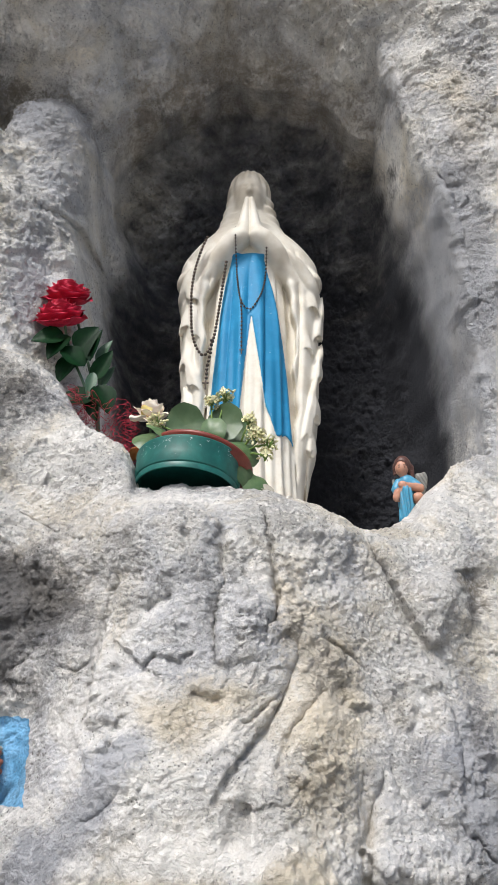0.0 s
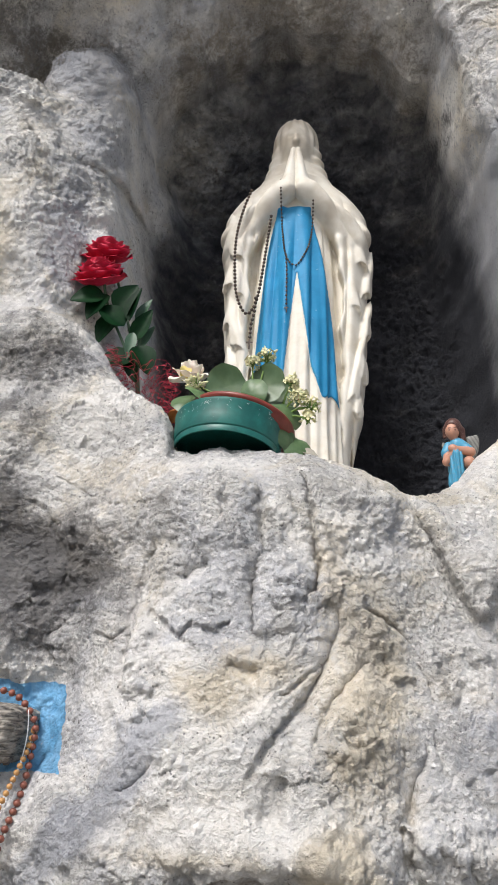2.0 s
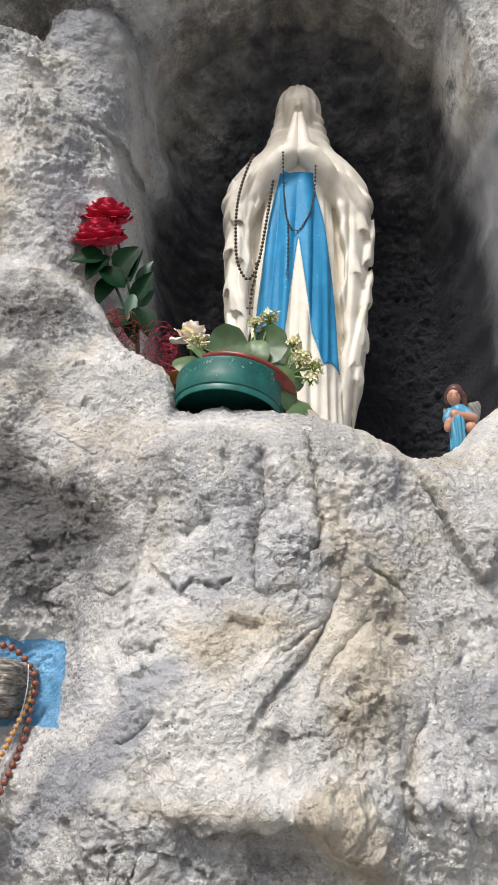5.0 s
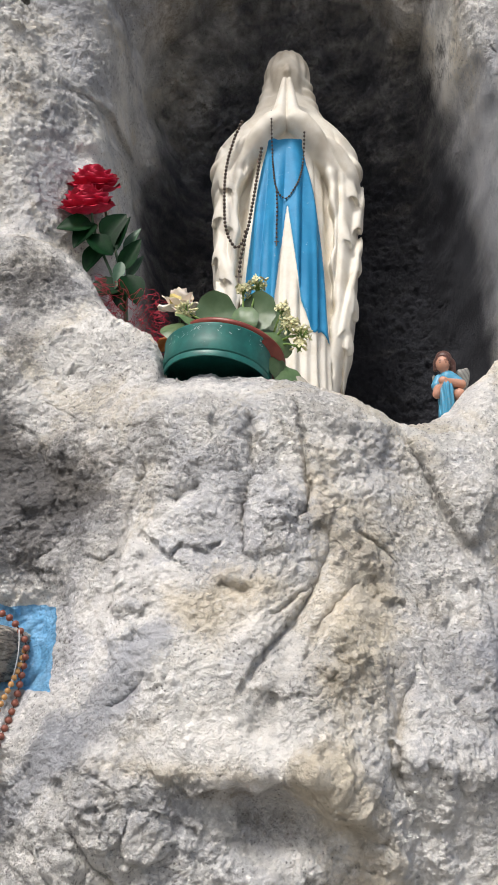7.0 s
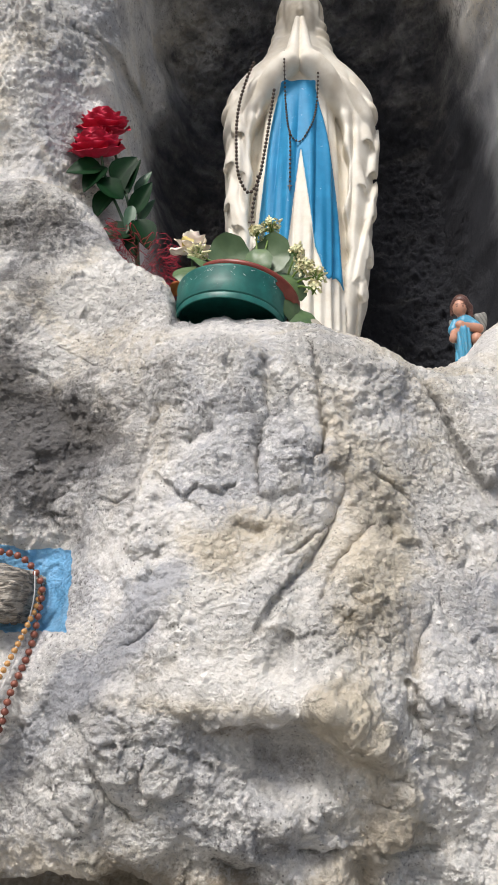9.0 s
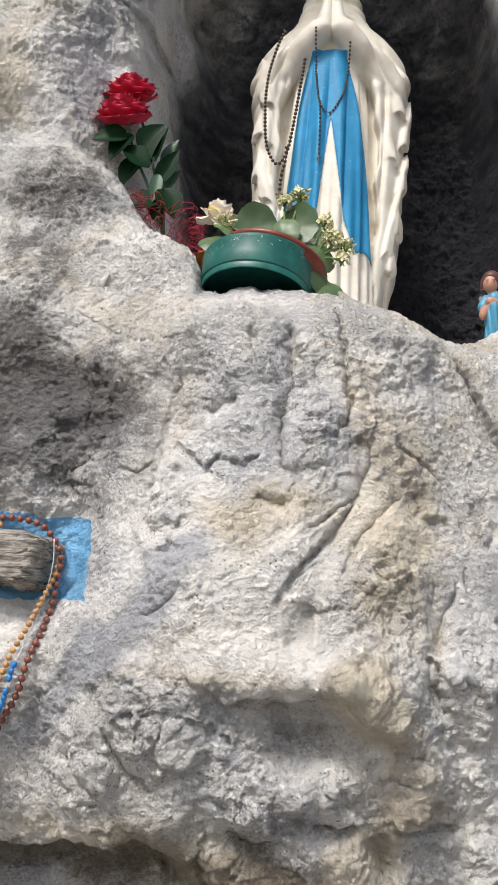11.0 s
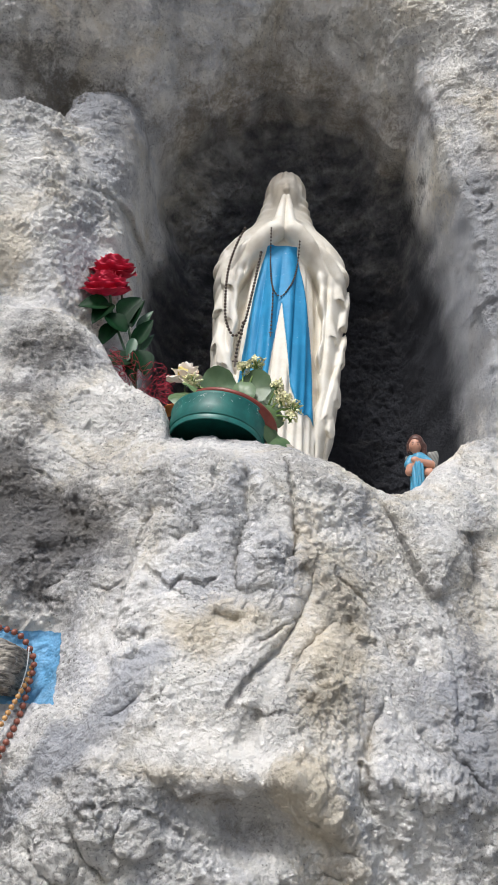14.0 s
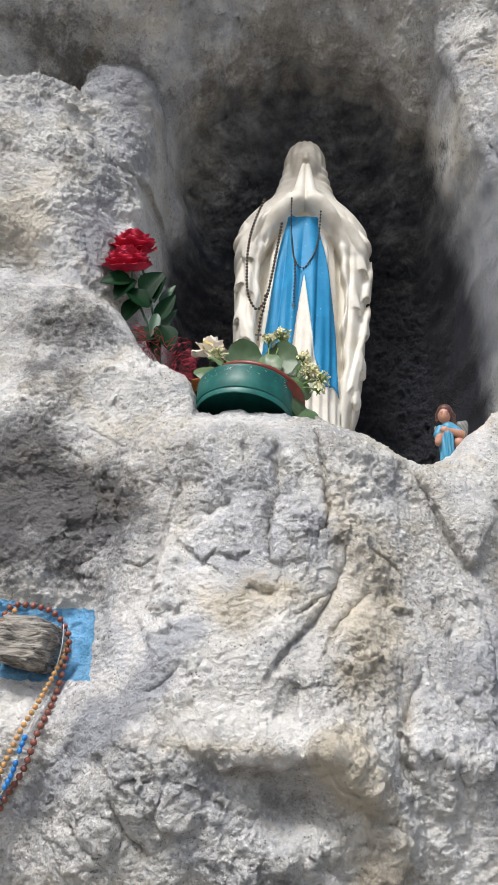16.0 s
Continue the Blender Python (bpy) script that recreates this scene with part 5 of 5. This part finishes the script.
def bloom(parent, at, axis, size, mat, seed, rings=((0.10, 3, 0.84, 0, 0.0), (0.22, 4, 0.86, 4, 0.04), (0.36, 5, 0.86, 9, 0.10), (0.50, 6, 0.85, 16, 0.16), (0.66, 7, 0.83, 25, 0.22), (0.84, 7, 0.78, 31, 0.34), (1.0, 7, 0.72, 40, 0.46))):
    """A full rose head: rings of petals, opening outwards."""
    rr = random.Random(seed)
    turn = Vector(axis).normalized().to_track_quat("Z", "Y").to_matrix().to_4x4()
    v, f = lathe([(0.0002, -0.006), (0.006, -0.004), (0.010, 0.002), (0.008, 0.010)], 12)
    head = part("bloom", mesh_of("bloom", [Vector(q) * (size / 0.1) for q in v], f, mat), parent, Matrix.Translation(at) @ turn)
    for k, (rad, count, tall, tilt, curl) in enumerate(rings):
        me = petal_mesh(size * (0.42 + 0.50 * rad), size * 0.74 * tall, 1.05 - 0.25 * rad, curl, mat, seed + k, 0.12, 0.05 + 0.30 * rad)
        for i in range(count):
            a = 2 * math.pi * (i + 0.5 * (k % 2)) / count + rr.uniform(-0.12, 0.12)
            m = (pose(0, 0, 0.002 - 0.006 * rad, 0, 0, math.degrees(a)) @ pose(0, size * 0.16 * rad, 0, -tilt - rr.uniform(-5, 5), rr.uniform(-6, 6), 0))
            part("petal", me, head, m)
    return head


def rose_leaf(length, width, fold, mat):
    """A pointed leaf along +y with a folded midrib and toothed rim, thin and two-sided."""
    nv, verts, faces = 12, [], []
    for layer in (0, 1):
        for j in range(nv + 1):
            v = j / nv
            w = width / 2 * (math.sin(math.pi * min(v ** 0.75, 1.0)) ** 0.85 + 0.02) * (1 + 0.05 * (j % 2))
            for u in (-1, -0.5, 0, 0.5, 1):
                verts.append((u * w, length * v, fold * abs(u) * w - 0.12 * length * v * v - layer * 0.0008))
    n = 5 * (nv + 1)
    for j in range(nv):
        for i in range(4):
            a = j * 5 + i
            q = (a, a + 1, a + 6, a + 5)
            faces += [q, tuple(k + n for k in q[::-1])]
    return mesh_of("leaf", verts, faces, mat)


rose = thing("artificial_rose_bunch", (-0.262, 1.39, 2.02), "two red cloth roses with dark green leaves behind the shoulder", "flowers")


def in_rose(p):
    return Vector(p) - rose.location


low, high = (-0.356, 1.395, 2.306), (-0.355, 1.425, 2.370)
bloom(rose, in_rose(low), (-0.05, -0.56, 0.83), 0.076, PETAL, 3)
bloom(rose, in_rose(high), (0.04, -0.50, 0.86), 0.074, PETAL, 8)
for pts in (((-0.347, 1.380, 2.305), (-0.335, 1.385, 2.25), (-0.300, 1.388, 2.17), (-0.272, 1.39, 2.09), (-0.262, 1.39, 2.02)),
            ((-0.344, 1.425, 2.368), (-0.318, 1.415, 2.28), (-0.292, 1.40, 2.19), (-0.262, 1.395, 2.02)),
            ((-0.268, 1.38, 2.20), (-0.272, 1.382, 2.13), (-0.266, 1.387, 2.06))):
    part("stem", mesh_of("stem", *tube([in_rose(p) for p in spline(pts, 0.012)], 0.0026, 7), STEM), rose)
RL, RM, RS = rose_leaf(0.062, 0.046, 0.35, ROSELEAF), rose_leaf(0.070, 0.030, 0.55, ROSELEAF), rose_leaf(0.054, 0.020, 0.4, PALELEAF)
for me, root, tip, up in (
        (RL, (-0.342, 1.378, 2.268), (-0.402, 1.360, 2.258), (0.1, -0.9, 0.35)), (RL, (-0.335, 1.375, 2.270), (-0.368, 1.365, 2.225), (-0.3, -0.9, 0.2)),
        (RL, (-0.322, 1.392, 2.235), (-0.352, 1.385, 2.185), (-0.4, -0.9, 0.1)), (RL, (-0.318, 1.375, 2.238), (-0.285, 1.368, 2.282), (0.1, -1.0, 0.1)),
        (RL, (-0.300, 1.372, 2.205), (-0.340, 1.362, 2.238), (0.0, -0.9, 0.5)), (RM, (-0.302, 1.376, 2.215), (-0.270, 1.372, 2.312), (-0.7, -0.8, 0.1)),
        (RM, (-0.290, 1.366, 2.212), (-0.276, 1.362, 2.282), (-0.5, -0.9, 0.0)), (RS, (-0.280, 1.378, 2.215), (-0.246, 1.372, 2.282), (-0.3, -1.0, 0.0)),
        (RS, (-0.272, 1.380, 2.162), (-0.238, 1.374, 2.230), (-0.3, -1.0, 0.0)), (RM, (-0.284, 1.374, 2.175), (-0.258, 1.366, 2.222), (0.2, -1.0, 0.1)),
        (RL, (-0.280, 1.372, 2.140), (-0.335, 1.360, 2.135), (0.1, -0.9, 0.4)), (RL, (-0.272, 1.370, 2.165), (-0.248, 1.360, 2.110), (0.3, -0.9, 0.3)),
        (RM, (-0.288, 1.372, 2.160), (-0.275, 1.364, 2.100), (-0.3, -0.9, 0.0)), (RS, (-0.282, 1.368, 2.190), (-0.288, 1.360, 2.140), (0.2, -1.0, 0.0))):
    part("leaf", me, rose, aim(in_rose(root), in_rose(tip), up))

# the red net at the foot of the bunch
rnd = random.Random(21)
v, f = [], []
cells = {}


def net_at(i, j):
    if (i, j) not in cells:
        a = -2.9 + i * 0.135
        rr = 0.052 + 0.012 * math.sin(i * 1.7 + j) + rnd.uniform(-0.006, 0.006)
        cells[i, j] = Vector((-0.266 + rr * math.cos(a) * 1.1, 1.385 + rr * math.sin(a), 2.022 + j * 0.0090 + 0.008 * math.sin(i * 0.9) + rnd.uniform(-0.003, 0.003) + 0.06 * max(0, -math.cos(a)) * 0.6))
    return cells[i, j]


for i in range(44):
    for j in range(12):
        if rnd.random() < 0.25:
            continue
        for di, dj in (((1, 0), (0, 1)) if (i + j) % 2 else ((1, 1), (1, 0))):
            if j + dj < 12:
                a, b = net_at(i, j), net_at(i + di, j + dj)
                midp = a.lerp(b, 0.5) + Vector((rnd.gauss(0, 0.0015), rnd.gauss(0, 0.0015), rnd.gauss(0, 0.0015)))
                tv, tf = tube([a, midp, b], 0.00042, 4)
                f += [tuple(k + len(v) for k in q) for q in tf]
                v += tv
net = new("flower_net", mesh_of("flower_net", [Vector(q) - Vector((-0.262, 1.39, 2.02)) for q in v], f, NET))
net.location = (-0.262, 1.39, 2.02)
tagged(net, "crumpled red florist net round the rose stems", "net")

# a faded cream rose between the pot and the shoulder, and loose petals
cream = thing("cream_rose", (-0.162, 1.300, 1.998), "faded cream and pink rose leaning behind the pot", "flowers")
part("stem", mesh_of("stem", *tube([(0, 0, -0.04), (-0.002, 0.0, 0.02), (-0.003, -0.006, 0.062)], 0.002, 6), STEM), cream)
bloom(cream, Vector((-0.003, -0.006, 0.066)), (0.15, -0.35, 0.9), 0.052, CREAM, 17, ((0.15, 3, 0.9, 6, 0.0), (0.35, 4, 0.9, 18, 0.1), (0.6, 5, 0.85, 38, 0.3), (0.8, 5, 0.8, 62, 0.5)))
part("dry_petal", petal_mesh(0.020, 0.030, 0.9, 0.2, YELLOWED, 5), cream, pose(-0.012, -0.026, 0.058, 8, 12, 10), "yellowed outer petal")
for at, rot, mat, label in (((-0.196, 1.300, 1.995), (60, 20, 30), DRYPETAL, "dry orange fallen petal on the ledge"), ((-0.183, 1.262, 1.962), (70, -25, 120), CREAM, "pale fallen petal beside the pot"),
                            ((-0.192, 1.275, 1.985), (75, 30, -40), CREAM, "pale fallen petal beside the pot")):
    q = new("fallen_petal", petal_mesh(0.024, 0.028, 0.9, 0.3, mat, 31))
    q.matrix_world = pose(*at, *rot)
    tagged(q, label, "petal")
q = new("dry_leaf", rose_leaf(0.030, 0.016, 0.5, LEAFDRY))
q.matrix_world = aim((0.016, 1.262, 1.934), (0.044, 1.262, 1.924), (0, -0.8, 0.6))
tagged(q, "curled dry grey leaf on the ledge by the pot", "leaf")

# ---- rosaries ----


def bead_mesh(r, mat, squash=1.0):
    n, m = 10, 6
    prof = [(max(r * math.sin(math.pi * k / m), 0.0002), -r * squash * math.cos(math.pi * k / m)) for k in range(m + 1)]
    return mesh_of("bead", *lathe(prof, n), mat)


def strand(parent, points, bead, step, cord_r, cord_mat, every=lambda k: True):
    """A cord with beads along it."""
    p = [Vector(q) - parent.location for q in points]
    line = spline(p, 0.006)
    part("cord", mesh_of("cord", *tube(line, cord_r, 5), cord_mat), parent)
    dots = spline(p, step)
    for k, q in enumerate(dots):
        if every(k):
            d = dots[min(k + 1, len(dots) - 1)] - dots[max(k - 1, 0)]
            part("bead", bead, parent, Matrix.Translation(q) @ d.to_track_quat("Z", "Y").to_matrix().to_4x4())


def cross_mesh(w, h, t, mat):
    bm = bmesh.new()
    for sx, sy, sz, cz in ((t, 0.7 * t, h, 0.0), (w, 0.9 * t, 0.94 * t, h * 0.18)):
        m = Matrix.Translation((0, 0, cz)) @ Matrix.Diagonal((sx, sy, sz, 1))
        bmesh.ops.create_cube(bm, size=1.0, matrix=m)
    bmesh.ops.bevel(bm, geom=bm.edges[:], offset=t * 0.15, segments=1, affect="EDGES")
    me = bpy.data.meshes.new("crucifix")
    bm.to_mesh(me)
    bm.free()
    me.materials.append(mat)
    return me


def statue_front(x, z, off=0.004):
    """The statue's front at a place, with a little room for a bead."""
    zl, xl = z - 1.931, x - 0.001
    ys = np.linspace(-0.15, 0.0, 200)
    d = statue_field((np.full(200, xl), ys, np.full(200, zl)))
    k = int(np.argmax(d < 0))
    return 1.685 + float(ys[k]) - off if (d < 0).any() else 1.62


def on_statue(*pts, off=0.004):
    return [(x, statue_front(x, z, off), z) for x, z in pts]


small, tiny = bead_mesh(0.0036, DARKBEAD), bead_mesh(0.0024, DARKBEAD)
r1 = thing("arm_rosary", (-0.10, 1.57, 2.45), "dark wooden bead rosary hung over the statue's arm", "rosary")
loop = on_statue((-0.094, 2.640), (-0.108, 2.600), (-0.121, 2.545), (-0.126, 2.490), (-0.125, 2.435), (-0.122, 2.395), (-0.113, 2.361), (-0.098, 2.340),
                 (-0.084, 2.355), (-0.075, 2.385), (-0.067, 2.440), (-0.061, 2.487), (-0.054, 2.545), (-0.050, 2.580))
loop = [(x, min(y, 1.585), z) for x, y, z in loop]
strand(r1, loop, small, 0.0088, 0.0008, CORDDARK)
tail = on_statue((-0.080, 2.375), (-0.082, 2.345), (-0.088, 2.315), (-0.090, 2.285))
strand(r1, [(x, min(y, 1.583), z) for x, y, z in tail], small, 0.0100, 0.0008, CORDDARK)
part("crucifix", cross_mesh(0.014, 0.022, 0.0035, DARKBEAD), r1, Matrix.Translation(Vector((-0.091, min(statue_front(-0.091, 2.270), 1.583), 2.270)) - r1.location))
r2 = thing("hand_rosary", (0.0, 1.57, 2.55), "thin dark bead rosary hanging from the statue's hands", "rosary")
loop = on_statue((-0.030, 2.660), (-0.030, 2.620), (-0.028, 2.570), (-0.025, 2.520), (-0.020, 2.478), (-0.010, 2.452), (0.004, 2.448), (0.018, 2.468), (0.030, 2.500), (0.037, 2.550), (0.039, 2.600), (0.038, 2.655), off=0.003)
strand(r2, loop, tiny, 0.0078, 0.0006, CORDDARK)
strand(r2, on_statue((-0.018, 2.470), (-0.016, 2.430), (-0.016, 2.390), (-0.016, 2.350), off=0.003), tiny, 0.0100, 0.0006, CORDDARK)
part("crucifix", cross_mesh(0.009, 0.015, 0.0022, DARKBEAD), r2, Matrix.Translation(Vector((-0.016, statue_front(-0.016, 2.338, 0.003), 2.338)) - r2.location))

# ---- stub of wood with rosaries ----


def build_stub():
    nu, nv, verts, faces = 96, 64, [], []
    for j in range(nv + 1):
        b = -math.pi / 2 + math.pi * j / nv
        for i in range(nu):
            a = 2 * math.pi * i / nu
            cx, cz = math.cos(a), math.sin(a)
            s = lambda v, e: math.copysign(abs(v) ** e, v)
            x, z, y = 0.041 * s(cx, 0.35) * s(math.cos(b), 0.3), 0.033 * s(cz, 0.45) * s(math.cos(b), 0.3), 0.075 * s(math.sin(b), 0.5)
            verts.append((x, y, z))
    v = np.array(verts)
    x, y, z = v.T
    n = v / np.array([0.05, 0.075, 0.033])
    n /= np.linalg.norm(n, axis=1)[:, None] + 1e-9
    d = 0.004 * fbm(x, y, z, 0.05, 2, 0.5, 3.0) + 0.0035 * fbm(x * 0.3, y * 0.3, z + 0.15 * x, 0.010, 3, 0.6, 9.0)
    band = fbm(x * 0.35, y * 0.3, z - 0.2 * x, 0.022, 2, 0.5, 14.0) * 4
    d += 0.0035 * ((band - np.floor(band)) - 0.5)
    v += n * d[:, None]
    v[:, 2] += -0.10 * v[:, 0] - 0.10 * np.clip(v[:, 0], 0, 1)
    v[:, 0] += 0.25 * v[:, 2] * (v[:, 0] > 0)
    for j in range(nv):
        for i in range(nu):
            a, c = j * nu + i, j * nu + (i + 1) % nu
            faces.append((a, a + nu, c + nu, c))
    ob = new("wooden_stub", mesh_of("wooden_stub", v, faces, KNOB))
    ob.location = (-0.370, 1.172, 1.520)
    return tagged(ob, "weathered grey stub of wood jutting from the blue-painted rock", "wood")


build_stub()
BR, OR, BL = bead_mesh(0.0048, BROWNBEAD, 0.9), bead_mesh(0.0040, ORANGEBEAD, 0.9), bead_mesh(0.0036, BLUEBEAD, 1.2)
brown = thing("brown_rosary", (-0.360, 1.12, 1.56), "red-brown wooden bead rosary looped over the wooden stub", "rosary", "rosaries on the stub")
strand(brown, [(-0.409, 1.120, 1.545), (-0.400, 1.125, 1.566), (-0.380, 1.125, 1.570), (-0.345, 1.125, 1.564), (-0.325, 1.125, 1.548), (-0.314, 1.130, 1.526), (-0.317, 1.135, 1.495), (-0.322, 1.125, 1.448),
                (-0.331, 1.095, 1.400), (-0.342, 1.100, 1.360), (-0.362, 1.110, 1.325), (-0.374, 1.115, 1.300)], BR, 0.0112, 0.0009, CORDDARK)
strand(brown, [(-0.374, 1.115, 1.300), (-0.384, 1.115, 1.280), (-0.388, 1.115, 1.250)], BR, 0.0112, 0.0009, CORDDARK)
orange = thing("light_wood_rosary", (-0.370, 1.12, 1.50), "light orange wooden bead rosary looped over the stub", "rosary", "rosaries on the stub")
strand(orange, [(-0.392, 1.120, 1.560), (-0.408, 1.118, 1.540), (-0.412, 1.112, 1.500), (-0.413, 1.098, 1.440), (-0.413, 1.095, 1.390), (-0.410, 1.105, 1.340), (-0.400, 1.115, 1.322)], OR, 0.0088, 0.0009, CORD)
strand(orange, [(-0.317, 1.136, 1.520), (-0.322, 1.130, 1.495), (-0.337, 1.104, 1.441), (-0.351, 1.090, 1.404), (-0.366, 1.092, 1.363), (-0.379, 1.106, 1.338), (-0.396, 1.113, 1.322)], OR, 0.0088, 0.0009, CORD)
blue = thing("blue_rosary", (-0.360, 1.10, 1.42), "blue plastic bead rosary on a white cord over the stub", "rosary", "rosaries on the stub")
strand(blue, [(-0.322, 1.121, 1.545), (-0.321, 1.124, 1.520), (-0.325, 1.125, 1.490), (-0.332, 1.112, 1.445), (-0.345, 1.088, 1.392), (-0.356, 1.094, 1.350), (-0.376, 1.108, 1.312), (-0.382, 1.112, 1.296)],
       BL, 0.0080, 0.0008, CORD, lambda k: k > 19 and k % 6 != 5)
strand(blue, [(-0.406, 1.112, 1.535), (-0.408, 1.104, 1.490), (-0.408, 1.090, 1.420), (-0.406, 1.092, 1.372), (-0.396, 1.108, 1.310), (-0.384, 1.112, 1.296)], BL, 0.0080, 0.0008, CORD, lambda k: k > 6 and k % 3 != 0)
part("crucifix", cross_mesh(0.030, 0.050, 0.0065, BLUEPLASTIC), blue, Matrix.Translation(Vector((-0.386, 1.105, 1.258)) - blue.location) @ pose(0, 0, 0, 0, 8, 0), "blue plastic crucifix")
part("medal", mesh_of("medal", *lathe([(0.0002, -0.0012), (0.007, -0.0012), (0.008, 0.0), (0.007, 0.0012), (0.0002, 0.0018)], 20), MEDAL), orange, Matrix.Translation(Vector((-0.398, 1.102, 1.322)) - orange.location) @ pose(0, 0, 0, 90, 0, 0), "silver medal")
part("medal", mesh_of("medal", *lathe([(0.0002, -0.0012), (0.007, -0.0012), (0.008, 0.0), (0.007, 0.0012), (0.0002, 0.0018)], 20), MEDAL), blue, Matrix.Translation(Vector((-0.380, 1.100, 1.292)) - blue.location) @ pose(0, 0, 0, 90, 0, 0), "silver medal")
